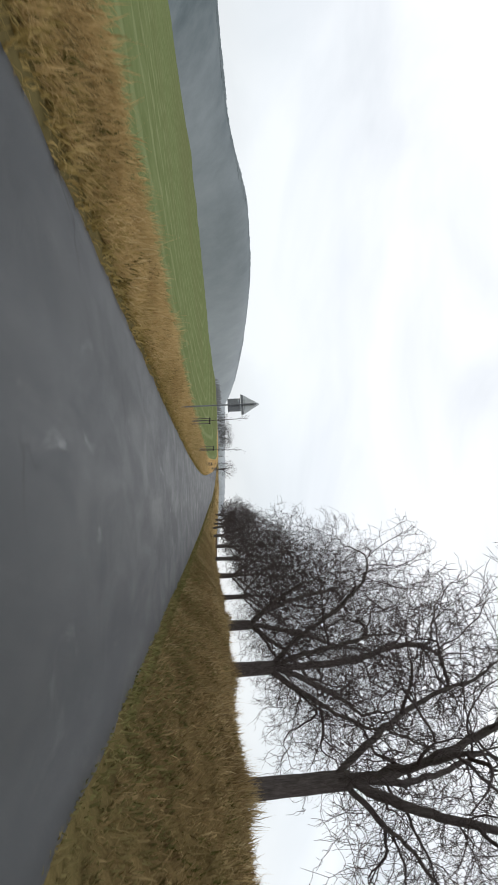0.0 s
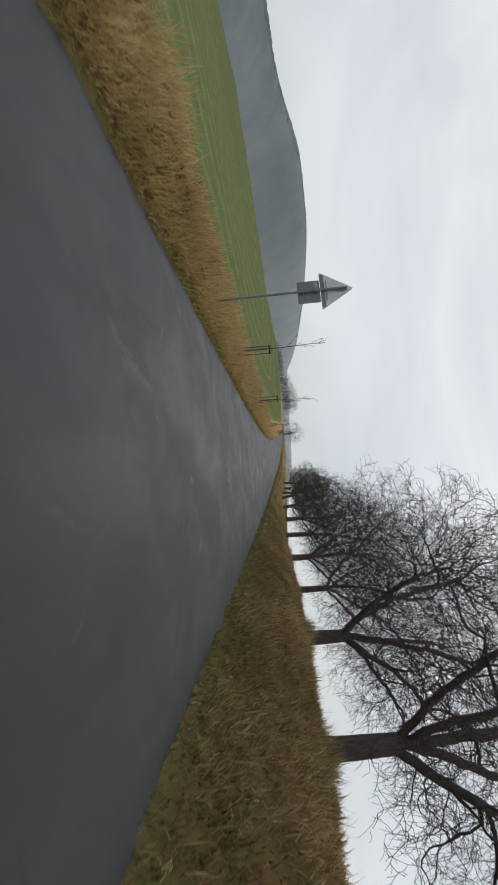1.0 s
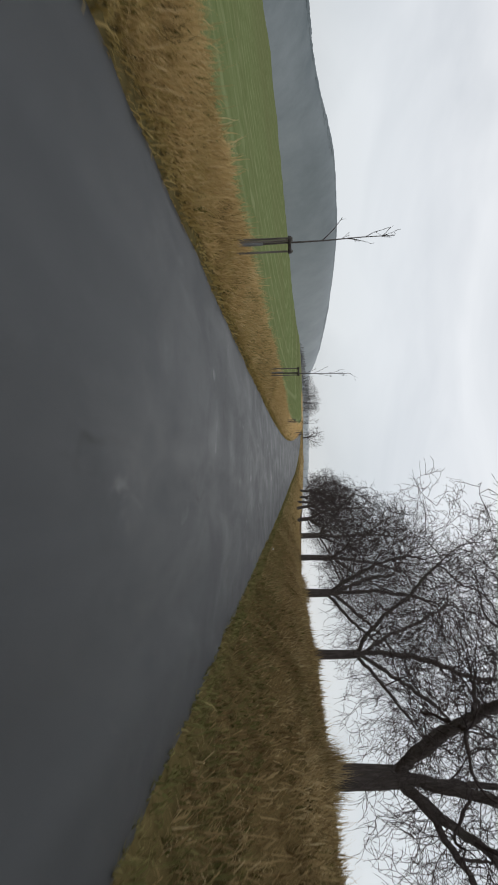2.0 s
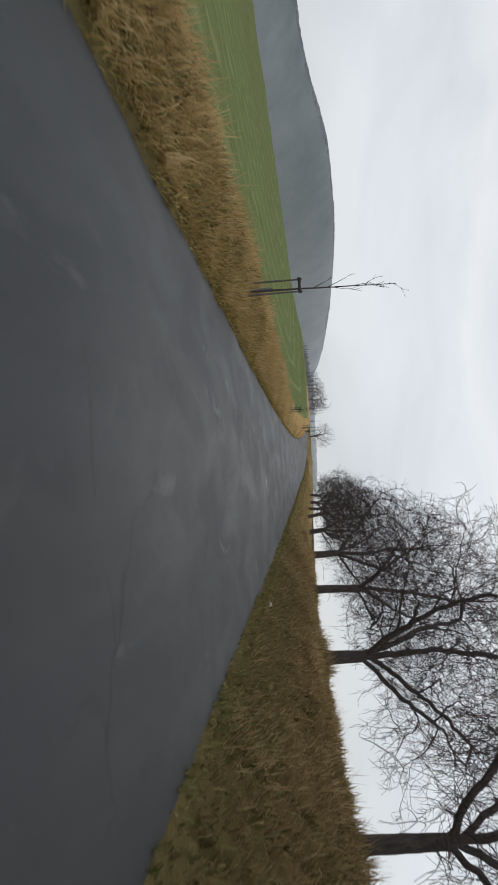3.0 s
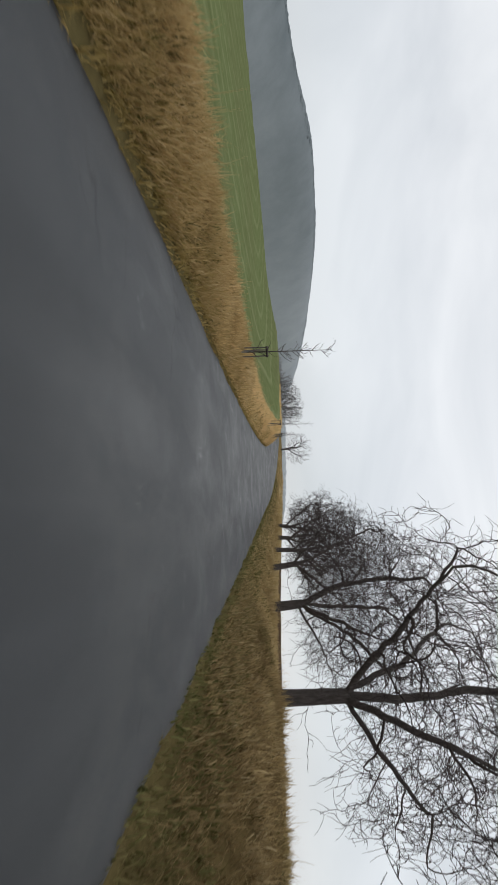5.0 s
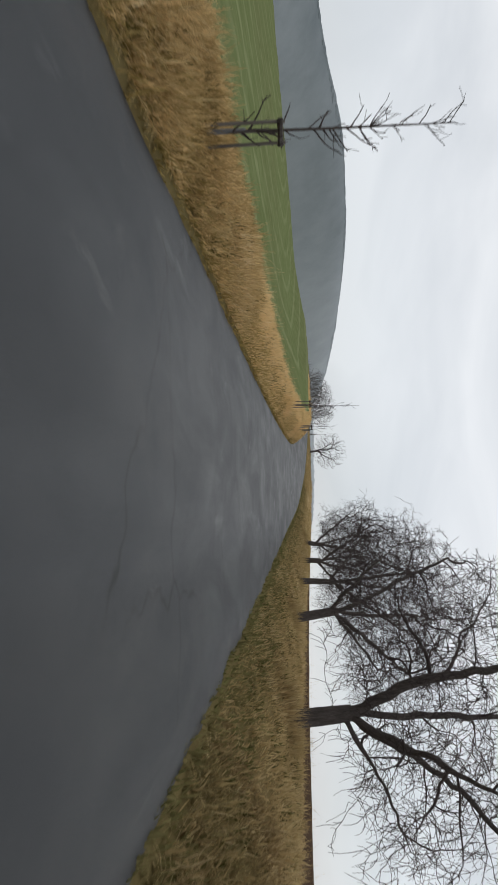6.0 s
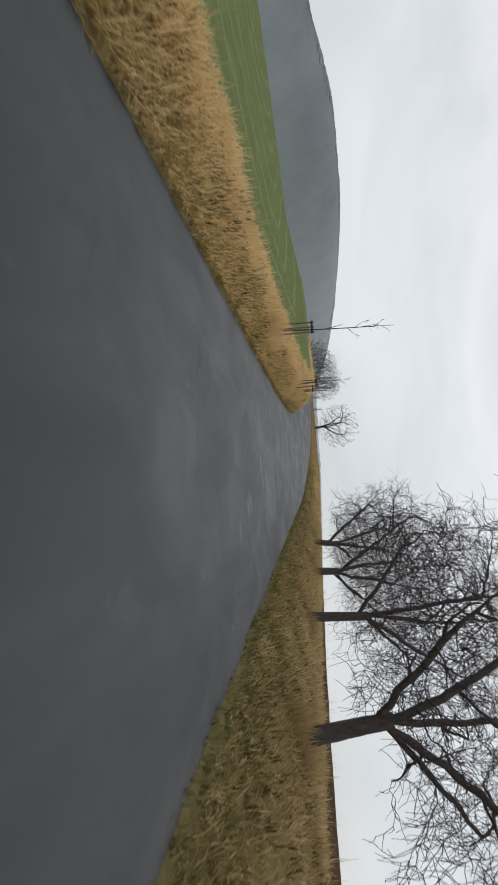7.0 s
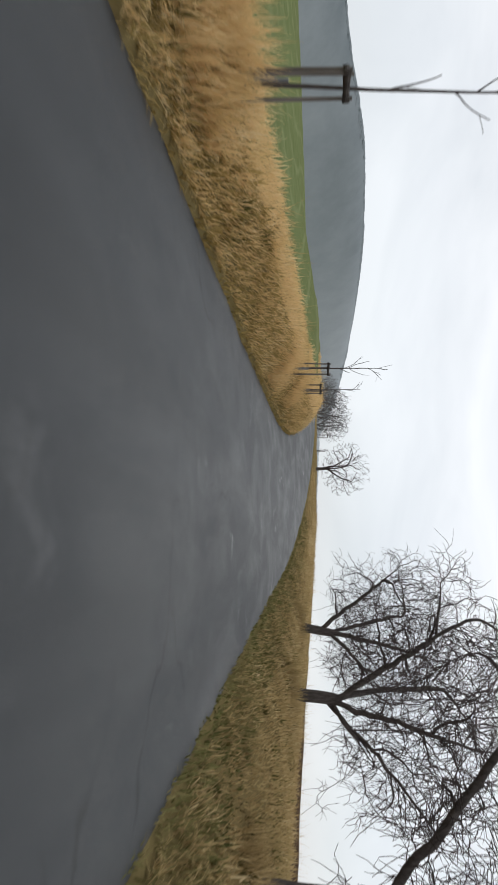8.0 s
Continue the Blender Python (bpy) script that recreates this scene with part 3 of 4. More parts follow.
def sprays(rng, at, ways, radii, lengths, droop, bends):
    """Short crooked twigs that leave the nodes, all at once: chains of equally many points."""
    n = len(at)
    side = rng.normal(size=(n, 3))
    side -= ways * (side * ways).sum(1, keepdims=True)
    side /= np.linalg.norm(side, axis=1, keepdims=True) + 1e-9
    tilt = rng.uniform(0.5, 1.25, (n, 1))
    d = ways * np.cos(tilt) + side * np.sin(tilt)
    P = [at]
    L = rng.uniform(*lengths, (n, 1)) / bends
    for _ in range(bends):
        P.append(P[-1] + d * L)
        d = d + rng.normal(0, 0.32, (n, 3)) + np.array([0, 0, -droop])
        d /= np.linalg.norm(d, axis=1, keepdims=True)
    P = np.stack(P, 1)
    R = np.minimum(radii, 0.0088)[:, None] * np.linspace(1, 0.6, bends + 1)
    good = P[..., 2].min(1) > 0.3
    return [(p, r) for p, r in zip(P[good], R[good])]


def tree_skeleton(rng, trunk, limbs, goals, girth, step, reach, clear, zigzag, most):
    """Trunk and limbs as given, twigs grown to the goals; returns chains for trunk, limbs and twigs, and the thin nodes."""
    pts, par, runs = [p for p in trunk], list(range(-1, len(trunk) - 1)), [list(range(len(trunk)))]
    for foot, P in limbs:
        run, last = [foot], foot
        for p in P:
            pts.append(p)
            par.append(last)
            last = len(pts) - 1
            run.append(last)
        runs.append(run)
    # second order: boughs that leave the limbs on all sides
    for run in list(runs[1:]):
        size = len(run)
        for q in rng.permutation(np.arange(size // 5 + 1, size))[: max(3, size // 4)]:
            foot = run[q]
            d = pts[foot] - pts[par[foot]]
            side = side_way(rng, d / np.linalg.norm(d), rng.uniform(0.6, 1.15))
            bough = grow(rng, pts[foot], side, rng.uniform(0.9, 2.0) * (1.25 - 0.6 * q / size), 1, 1, 7, 0.2, -0.03)[0][1:]
            if bough[:, 2].min() < 0.8:
                continue
            last = foot
            for p in bough:
                pts.append(p)
                par.append(last)
                last = len(pts) - 1
    fixed = len(pts)
    forced = {i for run in runs for i in run}
    # the bare stem sends out nothing: twigs start in its upper part
    P, par = colonise(rng, pts, par, goals, step, reach, clear, zigzag, most)
    load = np.zeros(len(P))
    leaf = np.ones(len(P), bool)
    leaf[par[par >= 0]] = False
    load[leaf] = 1
    for i in range(len(P) - 1, 0, -1):
        load[par[i]] += load[i]
    kids = {}
    for i in range(1, len(P)):
        if i not in forced:
            kids.setdefault(par[i], []).append(i)
    R = (load / load[0]) ** (1 / 1.9) * girth
    R = np.maximum(R, 0.0074)

    def follow(i, run):
        while i in kids:
            k = max(kids[i], key=lambda c: load[c])
            kids[i].remove(k)
            if not kids[i]:
                del kids[i]
            run.append(k)
            i = k
        return run

    runs = [runs[0]] + [follow(run[-1], run) for run in runs[1:]]
    fine = []
    for i in range(len(P)):
        while i in kids:
            fine.append(follow(i, [i]))

    def chain(run, cap=True):
        r = R[run].copy()
        if cap and len(run) > 1:
            r[0] = r[1]
        r[-1] *= 0.6
        return P[run], r

    thin = np.nonzero(R < 0.02)[0]
    thin = thin[thin >= fixed]
    return chain(runs[0], False), [chain(r) for r in runs[1:]], [chain(r) for r in fine], (P[thin], P[thin] - P[par[thin]], R[thin])


def bare_tree(seed, x, y, girth, height, wide, fork, lean, limbs, weep=0.5, shift=0.0):
    """A leafless roadside tree: trunk, main limbs and a crown of fine crooked twigs. limbs: height of the start,
    degrees of tilt away from the road and along it, length, and how far it curves up."""
    rng = np.random.default_rng(seed)
    tree = new("bare_tree")
    tree.location = (x, y, float(road_z(y) + land(x - road_x(y), y)))
    stem = grow(rng, (0, 0, -0.6), (math.tan(radians(lean)), 0.015, 1), fork + 0.6, 1, 1, 14, 0.014, 0.0)[0]
    arms = []
    for start, across, along, length, lift in limbs:
        foot = int(np.abs(stem[:, 2] - start).argmin())
        way = (math.tan(radians(across)), math.tan(radians(along)), 1) if abs(across) < 80 else (math.copysign(1, across), 0, 0.1)
        arm = grow(rng, stem[foot], way, length, 1, 1, max(6, round(length / 0.24)), 0.06, lift * 0.08)[0][1:]
        arm += rng.normal(0, 0.022, arm.shape)
        arms.append((foot, arm))
    low = max(0.65, fork * 0.48)
    mid = fork + 0.40 * (height - fork)
    volume = 2.1 * wide * wide * (height - low)
    dense = float(np.interp(y, [0, 40, 60, 100], [10, 9.5, 10, 13]))
    goals = crown_points(rng, int(volume * dense), np.array((shift, 0, mid)), wide, height - mid, mid - low, fork)
    trunk, mains, fine, thin = tree_skeleton(rng, stem, arms, goals, girth, 0.185, 1.7, 0.21, 0.27, 24000)
    trunk[1][:] = girth * np.interp(trunk[0][:, 2], [-0.6, 0.0, 0.35, 0.9, fork], [1.2, 1.14, 1.05, 1.0, 0.88])
    v, f = pipes([trunk], 14)
    part_mesh("trunk", smooth(mesh_of("trunk", v + 0.012 * np.sin(v[:, [1, 2, 0]] * 23), f, BARK)), tree)
    for i, (P, R) in enumerate(mains):
        foot = girth * (0.52, 0.34, 0.27)[i] if i < 3 else girth * 0.15
        R[:] = np.maximum(R, 0.008 + (foot - 0.008) * (1 - np.linspace(0, 1, len(R))) ** 1.35)
        R[0] *= 1.15
        lv, lf = pipes([(P, np.minimum(R, girth * 0.8))], 9)
        part_mesh("limb", smooth(mesh_of("limb", lv, lf, BARK)), tree)
    at, ways, radii = thin
    ways = ways / (np.linalg.norm(ways, axis=1, keepdims=True) + 1e-9)
    pick = np.repeat(np.arange(len(at)), rng.poisson(0.68 if y < 90 else 0.9, len(at)))
    tufts = sprays(rng, at[pick], ways[pick], radii[pick], (0.2, 0.72), 0.42 * weep, 3)
    thick = [c for c in fine if c[1].max() > 0.018]
    slim = [c for c in fine if c[1].max() <= 0.018]
    sets = [pipes(c, k) for c, k in ((thick, 6), (slim, 3), (tufts, 3)) if c]
    offs = np.cumsum([0] + [len(s[0]) for s in sets])
    me = smooth(mesh_of("crown", np.concatenate([s[0] for s in sets]), np.concatenate([s[1] + o for s, o in zip(sets, offs)]), TWIG))
    tagged(part_mesh("crown", me, tree, "tangle of fine dark leafless twigs"), kind="stuff")
    return tagged(tree, "old leafless roadside tree with dark bark and dense twigs", "tree", "row of bare trees beside the road")


# the row along the bank, from the start of the drive to the bend
bare_tree(500, 6.0, 17.3, 0.24, 10.4, 5.2, 2.4, 0, ((2.4, -3, 4, 5.5, 0.2), (1.9, -44, 10, 4.6, 0.6), (2.3, 33, -8, 5.0, 0.1), (2.2, 52, 15, 3.2, 0.0), (2.2, 14, 30, 4.2, 0.2), (2.0, -20, -35, 4.0, 0.4)), 0.5)
bare_tree(507, 5.85, 29.4, 0.27, 10.4, 5.4, 1.7, -2, ((1.7, -1, 0, 6.0, 0.2), (1.6, -42, 8, 5.0, 0.1), (1.3, 36, -10, 5.0, 0.5), (1.7, 24, 20, 4.6, 0.2), (1.5, -22, -30, 4.4, 0.3), (1.5, 53, 10, 3.2, 0.0)), 0.9)
bare_tree(514, 6.1, 42.6, 0.28, 10.8, 6.3, 1.6, 0, ((1.6, 6, 0, 5.5, 0.2), (1.5, -38, 8, 5.6, 0.1), (1.6, 40, -8, 5.0, 0.2), (1.4, -50, -20, 4.2, 0.2), (1.6, 12, 34, 4.4, 0.2), (1.4, 50, 12, 3.8, 0.0)), 0.6)
bare_tree(521, 5.6, 52.7, 0.165, 10.4, 5.6, 1.7, 0, ((1.7, 3, 0, 6.0, 0.1), (1.6, -52, 0, 5.0, 0.2), (1.7, 34, 14, 4.6, 0.2), (1.5, 50, -10, 3.8, 0.0), (1.7, -14, 34, 4.2, 0.2)), 0.9)
bare_tree(528, 5.15, 65.2, 0.215, 9.4, 5.0, 1.5, 2, ((1.5, 8, 0, 5.5, 0.2), (1.5, -40, 10, 4.6, 0.3), (1.3, 55, 8, 3.6, 0.0), (1.5, 30, -18, 4.4, 0.3), (1.4, -18, 34, 4.2, 0.2)), 0.9)
bare_tree(535, 4.45, 77.1, 0.195, 9.4, 4.8, 2.4, -1, ((2.4, 0, 0, 5.0, 0.2), (2.4, -48, 10, 4.2, 0.5), (2.3, 38, 0, 4.2, 0.1), (2.2, 57, -12, 3.6, 0.0), (2.2, -22, -30, 4.0, 0.2)), 0.9)
bare_tree(542, 3.68, 88.4, 0.215, 9.2, 4.6, 1.9, 0, ((1.9, 0, 4, 5.4, 0.2), (1.7, -46, 0, 4.4, 0.2), (1.7, 48, 12, 3.6, 0.0), (1.8, 28, -24, 4.2, 0.3), (1.8, -22, 34, 4.2, 0.2)), 0.6)
bare_tree(549, 2.85, 100.9, 0.195, 8.6, 4.1, 1.4, 0, ((1.4, -27, 0, 5.2, 0.15), (1.2, 40, -6, 4.8, 0.1), (1.3, 6, 26, 4.4, 0.2), (1.1, 53, 14, 3.4, 0.0), (1.2, 22, -24, 3.6, 0.2)), 0.9)
bare_tree(556, 2.12, 112.5, 0.17, 7.3, 3.7, 1.7, -7, ((1.7, -20, 0, 4.6, 0.1), (1.5, 42, 6, 4.0, 0.2), (1.7, 10, 24, 4.0, 0.2), (1.4, -52, -20, 3.4, 0.4), (1.5, 55, -10, 2.8, 0.0)), 0.6, -0.3)
bare_tree(563, 1.45, 124.0, 0.155, 8.0, 4.0, 2.0, 2, ((2.0, -14, 0, 4.4, 0.1), (1.9, 34, 4, 4.0, 0.2), (1.7, -48, 14, 3.2, 0.3), (1.8, 8, -28, 3.8, 0.2), (1.8, 52, 10, 2.8, 0.0)), 0.8)
bare_tree(570, 0.9, 135.6, 0.17, 7.3, 3.9, 1.3, 5, ((1.3, -32, 0, 4.2, 0.0), (0.9, 48, 4, 4.4, 0.1), (1.1, 24, -20, 4.0, 0.1), (1.2, -8, 28, 3.6, 0.2), (1.1, 60, 14, 2.6, 0.3)), 0.7)
bare_tree(577, -0.1, 146.5, 0.175, 6.9, 3.4, 1.4, 9, ((1.4, 16, 0, 4.0, 0.1), (0.8, -46, 4, 3.6, 0.3), (1.2, 44, -14, 3.0, 0.2), (1.3, -12, 26, 3.4, 0.2)), 0.5)


def far_tree(seed, x, y, z, height, girth, label, group="", bark=None, wide=0.42):
    rng = np.random.default_rng(seed)
    tree = new("far_tree")
    tree.location = (x, y, z)
    fork = height * 0.2
    stem = grow(rng, (0, 0, -0.3), (0.05, 0, 1), fork + 0.3, 1, 1, 6, 0.05, 0.0)[0]
    arms = []
    for i in range(5):
        a = 2 * math.pi * (i + rng.uniform(-0.2, 0.2)) / 5
        tilt = rng.uniform(0.4, 0.95) if i else 0.1
        arms.append((len(stem) - 1 - i % 2, grow(rng, stem[-1 - i % 2], (math.cos(a) * tilt, math.sin(a) * tilt, 1), height * rng.uniform(0.38, 0.55), 1, 1, 8, 0.09, 0.02)[0][1:]))
    w, mid = wide * height, fork + 0.42 * (height - fork)
    goals = rng.normal(size=(int(30 * w * w * height), 3))
    goals *= (rng.uniform(0.1, 1, len(goals)) ** 0.4 / np.linalg.norm(goals, axis=1))[:, None]
    goals = goals * (w, w, height - mid) + (0, 0, mid)
    goals = goals[goals[:, 2] > 0.6 * fork]
    trunk, mains, fine, _ = tree_skeleton(rng, stem, arms, goals, girth, 0.17, 1.3, 0.19, 0.22, 6000)
    trunk[1][:] = girth * np.linspace(1.25, 0.85, len(stem))
    v, f = pipes([trunk], 8)
    part_mesh("trunk", smooth(mesh_of("trunk", v, f, bark or BARK)), tree)
    for c in mains:
        c[1][:] = np.maximum(c[1], np.linspace(girth * 0.5, 0.012, len(c[1])))
    for c in fine:
        c[1][:] = np.maximum(c[1], 0.0115)
    sets = [pipes(mains, 5), pipes(fine, 3)]
    me = mesh_of("crown", np.concatenate([q[0] for q in sets]), np.concatenate([sets[0][1], sets[1][1] + len(sets[0][0])]), bark or TWIG)
    tagged(part_mesh("crown", me, tree), kind="stuff")
    return tagged(tree, label, "tree", group)


far_tree(58, -10.2, 176, 2.95, 4.7, 0.13, "lone bare tree standing by the bend of the road", wide=0.5)
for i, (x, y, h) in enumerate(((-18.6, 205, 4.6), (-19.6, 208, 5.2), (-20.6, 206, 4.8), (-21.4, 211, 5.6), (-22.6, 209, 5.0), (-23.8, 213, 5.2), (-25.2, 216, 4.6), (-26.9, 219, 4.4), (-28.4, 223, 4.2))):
    far_tree(60 + i, x, y, 2.9, h, 0.09, "small bare tree in a distant misty copse", "copse behind the bend", HAZED_BARK)


# ---- staked saplings on the left verge ----
def sapling(seed, x, y, top, stem, twigs, bushy, turn, lean=0.01):
    rng = np.random.default_rng(seed)
    base = Vector((x, y, float(road_z(y) + land(x - road_x(y), y))))
    th = new("staked_sapling")
    th.location = base
    th.rotation_euler = (0, 0, radians(turn))
    tall = float(road_z(y)) + top - base.z
    r = 0.155
    feet = [(r * math.cos(q), r * math.sin(q)) for q in (0.3, 2.4, 4.5)]
    for px, py in feet:
        part("stake", rod((px * 1.06, py * 1.06, -0.15), (px, py, tall), 0.022, 0.02, 10, rng.uniform(-0.01, 0.01)), WOOD, th)
    for i, z in product(range(3), (tall - 0.05,)):
        (ax, ay), (bx, by) = feet[i], feet[(i + 1) % 3]
        part("rail", rod((ax * 1.1 - (bx - ax) * 0.08, ay * 1.1 - (by - ay) * 0.08, z), (bx * 1.1 + (bx - ax) * 0.08, by * 1.1 + (by - ay) * 0.08, z - 0.02), 0.03, 0.028, 8), RAIL_WOOD, th)
    part("trunk_guard", rod((0, 0, 0.0), (0, 0, tall * 0.5), 0.034, 0.03, 12), SIGN_BACK, th, "grey wire trunk guard")
    main = grow(rng, (0, 0, -0.1), (lean * math.cos(radians(turn)), -lean * math.sin(radians(turn)), 1), stem - (base.z - float(road_z(y))) + 0.1, 0.028, 0.007, 12, 0.012, 0.0)
    v, f = tubes([main], 7)
    part_mesh("stem", smooth(mesh_of("stem", v, f, BARK)), th)
    side = offshoots(rng, [main], twigs, 0.1 if bushy else 0.45, (0.22, 0.55) if bushy else (0.3, 0.9), (0.75, 1.25) if bushy else (0.35, 0.7), 0.65, 0.005, 6, 0.1, 0.04)
    fine = offshoots(rng, side, 3.2 if bushy else 1.6, 0.3, (0.12, 0.3), (0.4, 0.9), 0.7, 0.003, 3, 0.15, 0.0)
    v, f = joined(((side, 4), (fine, 3)))
    tagged(part_mesh("branchwork", mesh_of("branchwork", v, f, TWIG), th), kind="stuff")
    return tagged(th, "young bare tree tied between weathered wooden stakes", "sapling", "saplings along the verge")


sapling(1, -4.95, 40.4, 1.30, 3.3, 3.0, False, 10)
sapling(2, -4.80, 56.0, 1.48, 3.5, 3.4, False, 70, 0.09)
tagged(sapling(3, -6.05, 92.0, 1.14, 3.1, 15.0, True, 130), "young bushy bare tree between short stakes")
sapling(14, -7.18, 120.0, 1.58, 3.85, 4.0, False, 25, 0.11)
sapling(5, -7.72, 133.0, 1.68, 3.0, 5.0, False, 95)
sapling(6, -8.1, 137.2, 1.50, 2.7, 5.0, False, 40)
sapling(7, -16.2, 196.0, 1.5, 2.1, 5.0, False, 15)
sapling(8, -14.9, 198.0, 1.3, 2.8, 5.0, False, 60)


# ---- traffic sign, seen from behind ----
def rounded_plate(corners, radius, thick):
    """An upright plate in the xz plane with rounded corners."""
    bm = bmesh.new()
    ring = []
    n = len(corners)
    for i in range(n):
        c, a, b = Vector(corners[i]), Vector(corners[i - 1]), Vector(corners[(i + 1) % n])
        p, q = c + (a - c).normalized() * radius, c + (b - c).normalized() * radius
        for f in (0, 0.25, 0.5, 0.75, 1):
            w = p.lerp(c, f).lerp(c.lerp(q, f), f)
            ring.append(bm.verts.new((w.x, 0, w.y)))
    face = bm.faces.new(ring)
    ext = bmesh.ops.extrude_face_region(bm, geom=[face])
    bmesh.ops.translate(bm, vec=(0, thick, 0), verts=[g for g in ext["geom"] if isinstance(g, bmesh.types.BMVert)])
    bmesh.ops.recalc_face_normals(bm, faces=bm.faces)
    return bm


def warning_sign():
    x, y = -4.10, 29.1
    base = spot(x - float(road_x(y)), y)
    th = new("traffic_sign")
    th.location = base
    th.rotation_euler = (radians(0.6), radians(-1.0), radians(-15))
    low = float(road_z(y)) - base.z
    part("pole", rod((0, -0.05, -0.3), (0, -0.05, low + 3.02), 0.027, 0.027, 14), SIGN_BACK, th)
    part("pole_cap", rod((0, -0.05, low + 3.02), (0, -0.05, low + 3.05), 0.034, 0.028, 14), SIGN_BACK, th)
    tri = part("warning_plate", rounded_plate([(-0.46, low + 2.465), (0.46, low + 2.465), (0, low + 3.19)], 0.05, 0.004), ALUMINIUM, th, "grey back of a triangular warning sign")
    edge = rounded_plate([(-0.46, low + 2.465), (0.46, low + 2.465), (0, low + 3.19)], 0.05, 0.022)
    bmesh.ops.delete(edge, geom=[f for f in edge.faces if len(f.verts) > 4], context="FACES")
    part("rim", edge, SIGN_BACK, tri, "folded metal rim")
    part("base_band", box((0.80, 0.006, 0.085), (0, -0.005, low + 2.515), 0.002), SIGN_BACK, tri, "darker grey band along the lower edge")
    rect = part("supplementary_plate", rounded_plate([(-0.27, low + 1.96), (0.27, low + 1.96), (0.27, low + 2.455), (-0.27, low + 2.455)], 0.025, 0.004), SIGN_BACK, th, "grey back of a rectangular plate")
    part("sticker", box((0.14, 0.002, 0.05), (-0.16, -0.003, low + 2.38), 0), ZINC, rect, "small pale maker's label")
    for z in (2.08, 2.40, 2.60, 2.95):
        wide = 0.13 if z != 2.60 else 0.5
        part("clamp", box((wide, 0.03, 0.028), (0, -0.018, low + z), 0.004), ZINC, th)
        part("bolt", rod((0.055, -0.06, low + z), (0.055, -0.10, low + z), 0.009, 0.009, 6), ZINC, th)
    return tagged(th, "triangular warning sign over a rectangular plate, seen from behind", "road sign")


warning_sign()


# ---- litter ----
def litter():
    bm = bmesh.new()
    bmesh.ops.create_icosphere(bm, subdivisions=2, radius=0.055)
    for v in bm.verts:
        v.co *= 1 + 0.35 * noise.noise(v.co * 22)
        v.co.z *= 0.7
    k = Mat("white_paper", rough=0.6)
    k.color(k.ramp(k.noise(20), (0.3, (0.6, 0.6, 0.58)), (0.7, (0.82, 0.82, 0.8))))
    me = bpy.data.meshes.new("litter")
    bm.to_mesh(me)
    bm.free()
    me.materials.append(k.m)
    ob = new("litter", me)
    ob.location = spot(3.05, 58.5, 0.05)
    tagged(ob, "small crumpled white paper scrap in the verge", "litter")


litter()


# ---- grass ----
def grass(name, tufts, per, s_range, y_range, length, splay, comb, material, label, seed, width=0.008, loose=0.12):
    """Tufts of narrow bent blades; comb is the way across and along the road in which they lie over."""
    rng = np.random.default_rng(seed)
    # spread evenly, with no bald spots
    i = np.arange(tufts)
    ts = s_range[0] + (s_range[1] - s_range[0]) * ((i * 0.7548777 + seed * 0.37) % 1)
    ty = y_range[0] + (y_range[1] - y_range[0]) * ((i * 0.5698403 + seed * 0.61) % 1)
    ts, ty = np.clip(ts + rng.normal(0, 0.07, tufts), *s_range), ty + rng.normal(0, 0.07, tufts)
    lush = side_noise(ts * 1.3, ty * 0.8, 1.6)
    tone = np.clip(0.5 + 0.35 * lush + 0.25 * side_noise(ts + 60, ty, 0.7) + rng.normal(0, 0.15, tufts), 0, 1)
    n = tufts * per
    spread = np.repeat(rng.uniform(0.6, 1.5, tufts), per) * loose
    s = np.clip(np.repeat(ts, per) + rng.normal(0, 1, n) * spread, *s_range)
    y = np.repeat(ty, per) + rng.normal(0, 1, n) * spread
    L = np.repeat(np.clip(0.9 + 0.45 * lush + rng.uniform(-0.2, 0.2, tufts), 0.35, 1.4), per) * rng.uniform(*length, n)
    a = rng.uniform(0, 2 * math.pi, n)
    out = rng.uniform(0.2, 1.0, n) * splay
    sway = np.repeat(rng.uniform(0.5, 1.2, tufts), per)
    dx, dy = np.cos(a) * out + comb[0] * sway, np.sin(a) * out + comb[1] * sway
    root = np.stack([road_x(y) + s, y, road_z(y) + land(s, y) - 0.02], -1)
    d = np.stack([dx, dy, np.ones(n)], -1)
    d /= np.linalg.norm(d, axis=-1, keepdims=True)
    w = np.stack([-dy, dx, np.zeros(n)], -1) / (np.hypot(dx, dy) + 1e-6)[:, None] * (width * rng.uniform(0.6, 1.5, n))[:, None]
    mid = root + d * (L * 0.55)[:, None]
    d2 = d + np.stack([dx, dy, -0.75 * np.hypot(dx, dy)], -1) * 0.9
    d2 /= np.linalg.norm(d2, axis=-1, keepdims=True)
    tip = mid + d2 * (L * 0.5)[:, None]
    tip[:, 2] = np.maximum(tip[:, 2], root[:, 2] + 0.02)
    verts = np.stack([root - w, root + w, mid + w * 0.8, mid - w * 0.8, tip], 1).reshape(-1, 3)
    b = np.arange(n)[:, None] * 5
    faces = np.concatenate([b + [0, 1, 2], b + [0, 2, 3], b + [3, 2, 4]], 1).reshape(-1, 3)
    me = mesh_of(name, verts, faces, material)
    me.attributes.new("tone", "FLOAT", "POINT").data.foreach_set("value", np.repeat(tone, per * 5).astype(np.float32))
    return tagged(new(name, me), label, "grass", kind="stuff")


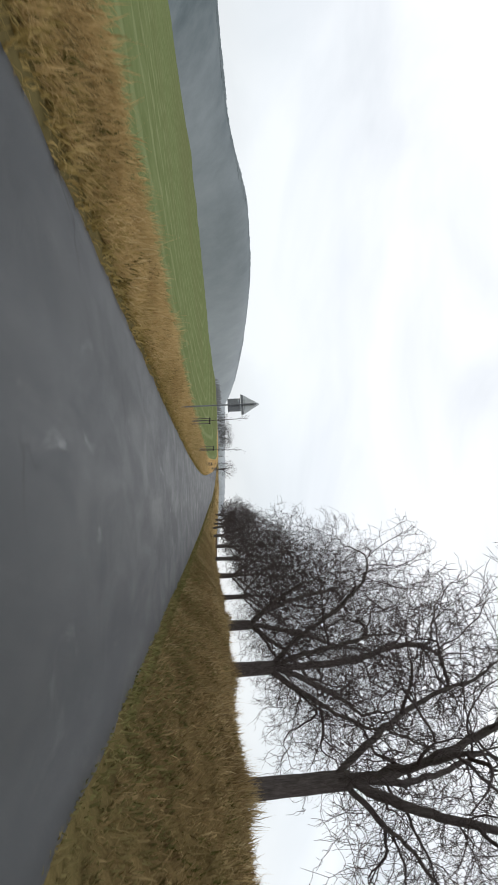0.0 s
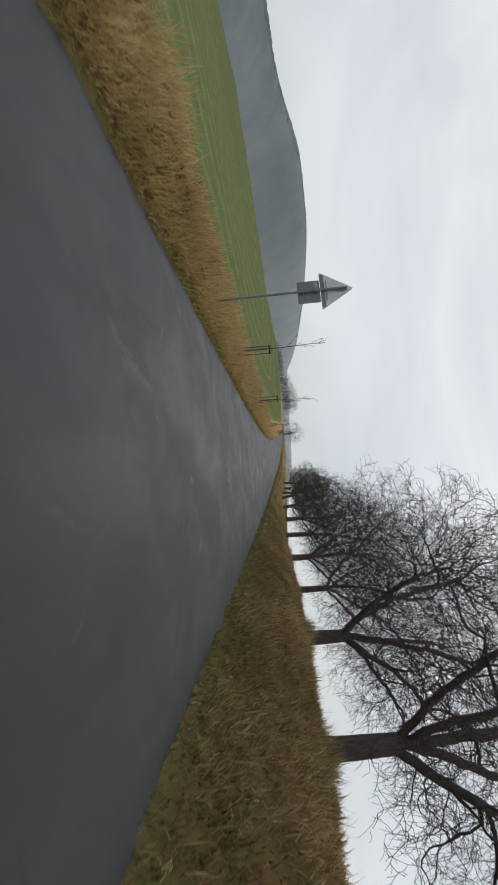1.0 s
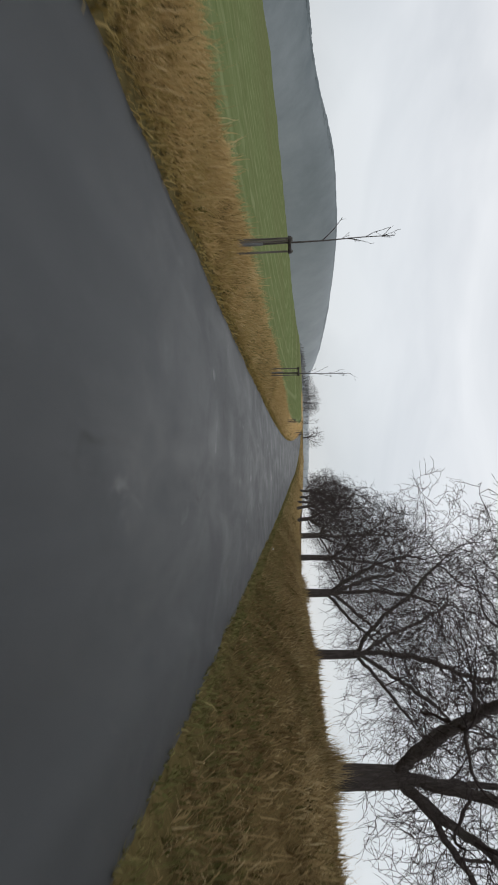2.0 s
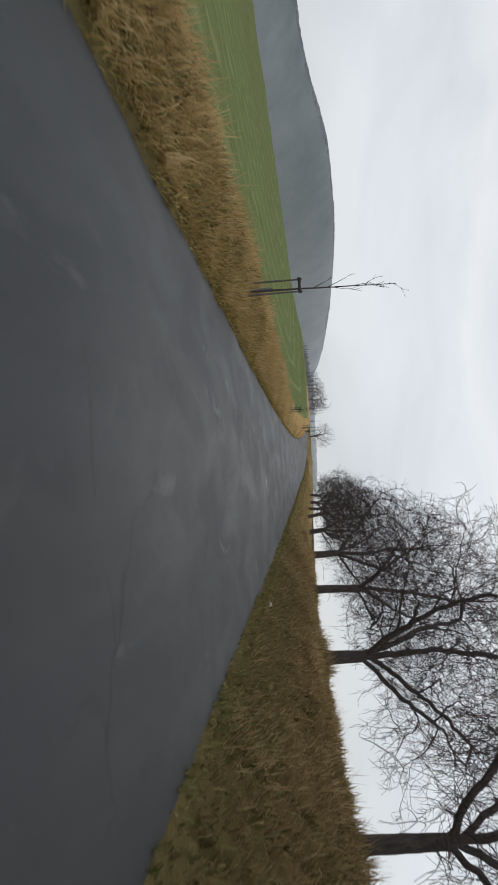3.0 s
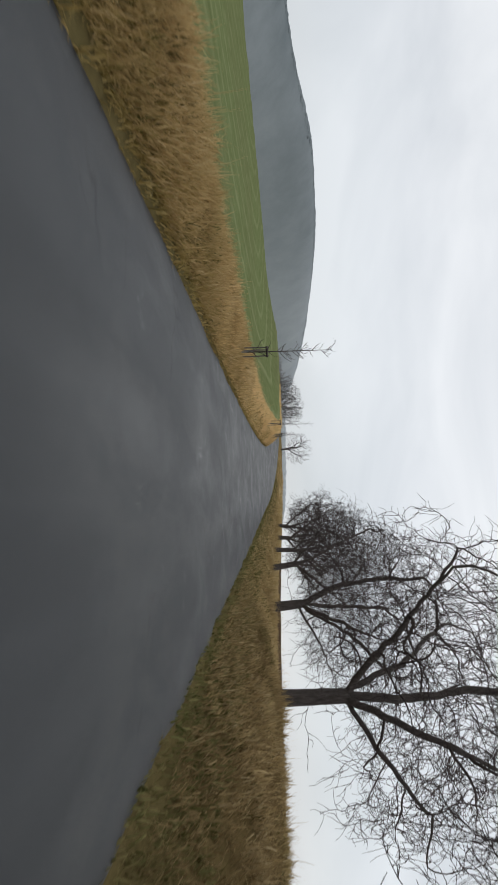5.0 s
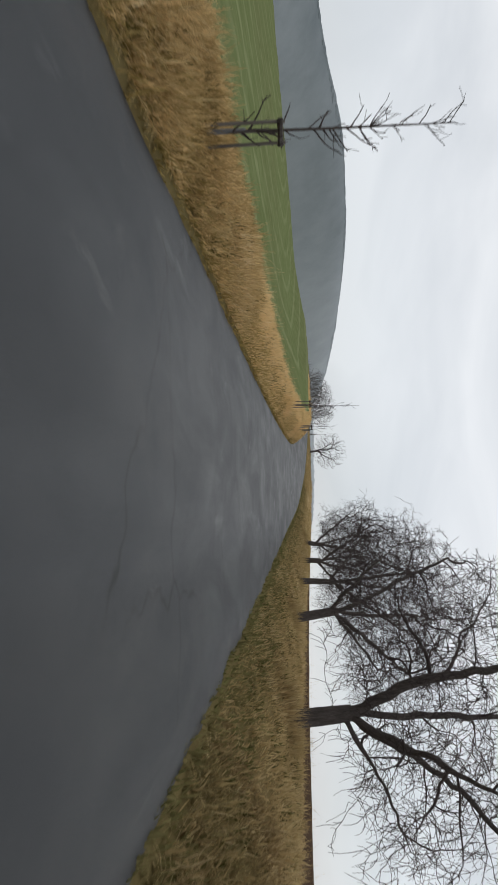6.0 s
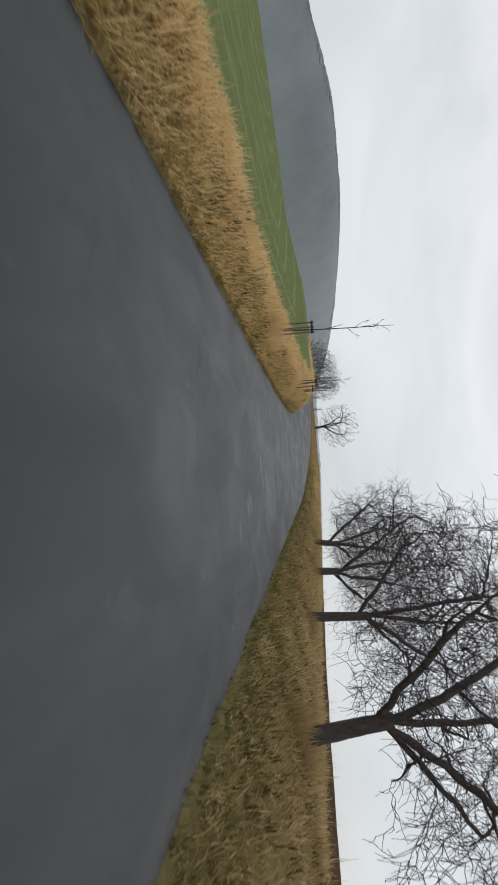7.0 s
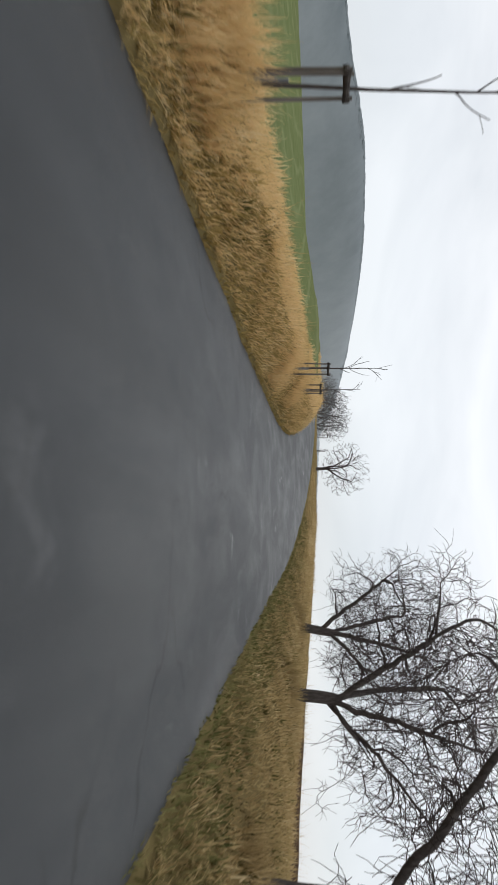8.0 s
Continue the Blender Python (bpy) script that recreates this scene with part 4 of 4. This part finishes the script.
grass("bleached_grass", 4400, 17, (-5.6, -3.28), (84, 172), (0.18, 0.36), 1.3, (0.9, 0.5), BLEACHED, "dense bleached straw grass lying over on the raised verge", 25, 0.0085, 0.20)
grass("dry_grass", 4900, 16, (-5.6, -3.4), (2, 100), (0.24, 0.48), 1.2, (0.8, 0.5), STRAW, "tall straw-coloured dry grass lying over on the verge", 5, 0.0085, 0.18)
grass("withered_grass", 6900, 14, (3.0, 8.2), (4, 94), (0.18, 0.38), 1.4, (-0.9, 0.4), BROWN, "matted brown withered grass on the bank", 6, 0.012, 0.17)
grass("pale_grass", 5200, 14, (2.9, 8.2), (80, 172), (0.16, 0.34), 1.4, (-0.9, 0.4), PALE, "paler tan withered grass on the low bank", 16, 0.012, 0.17)
grass("short_grass", 2600, 12, (2.56, 3.7), (3, 160), (0.12, 0.26), 1.2, (-0.3, 0.2), GREENISH, "short green grass along the edge of the asphalt", 7, 0.014, 0.13)
grass("edge_grass", 3300, 11, (-4.1, -3.14), (2, 168), (0.14, 0.28), 1.2, (0.4, 0.3), MOSSY, "short yellow-green grass at the foot of the verge", 8, 0.014, 0.13)
grass("verge_weeds", 420, 14, (-5.0, -3.5), (42, 61), (0.15, 0.34), 1.1, (0.3, 0.3), GREENISH, "green weeds among the straw of the verge", 11, 0.014, 0.15)
grass("dry_stalks", 520, 4, (-5.6, -3.7), (4, 170), (0.4, 0.68), 0.6, (0.2, 0.2), STRAW, "thin pale stalks arching out of the verge grass", 9, 0.004, 0.2)
grass("weed_clumps", 330, 16, (-5.0, -3.4), (4, 125), (0.12, 0.3), 0.9, (0.2, 0.1), WEED, "dark withered weeds among the straw", 10, 0.012, 0.12)
grass("bank_weeds", 640, 14, (3.2, 6.2), (4, 140), (0.1, 0.26), 0.9, (-0.2, 0.1), WEED, "dark green and brown weeds in the bank", 13, 0.012, 0.12)
grass("bank_stalks", 420, 4, (4.6, 7.6), (8, 150), (0.35, 0.7), 0.5, (0.0, 0.2), STRAW, "thin pale stalks on top of the bank", 12, 0.004, 0.2)
for n, tree in enumerate([o for o in bpy.data.objects if o.name.startswith("bare_tree")]):
    x, y = tree.location.x, tree.location.y
    s0 = x - float(road_x(y))
    grass("trunk_grass", 44, 14, (s0 - 0.8, s0 + 0.5), (y - 0.9, y + 0.1), (0.3, 0.62), 0.5, (-0.2, 0.1), PALE if y > 85 else BROWN, "taller withered grass round the foot of a tree", 40 + n, 0.008, 0.1)
for n, (x, y) in enumerate(((-7.18, 120.0), (-7.72, 133.0), (-8.1, 137.2))):
    s0 = x - float(road_x(y))
    grass("stake_grass", 60, 14, (s0 - 0.3, s0 + 0.5), (y - 1.6, y + 0.3), (0.35, 0.62), 0.5, (0.2, 0.1), BLEACHED, "taller straw grass round the stakes of a sapling", 60 + n, 0.008, 0.1)
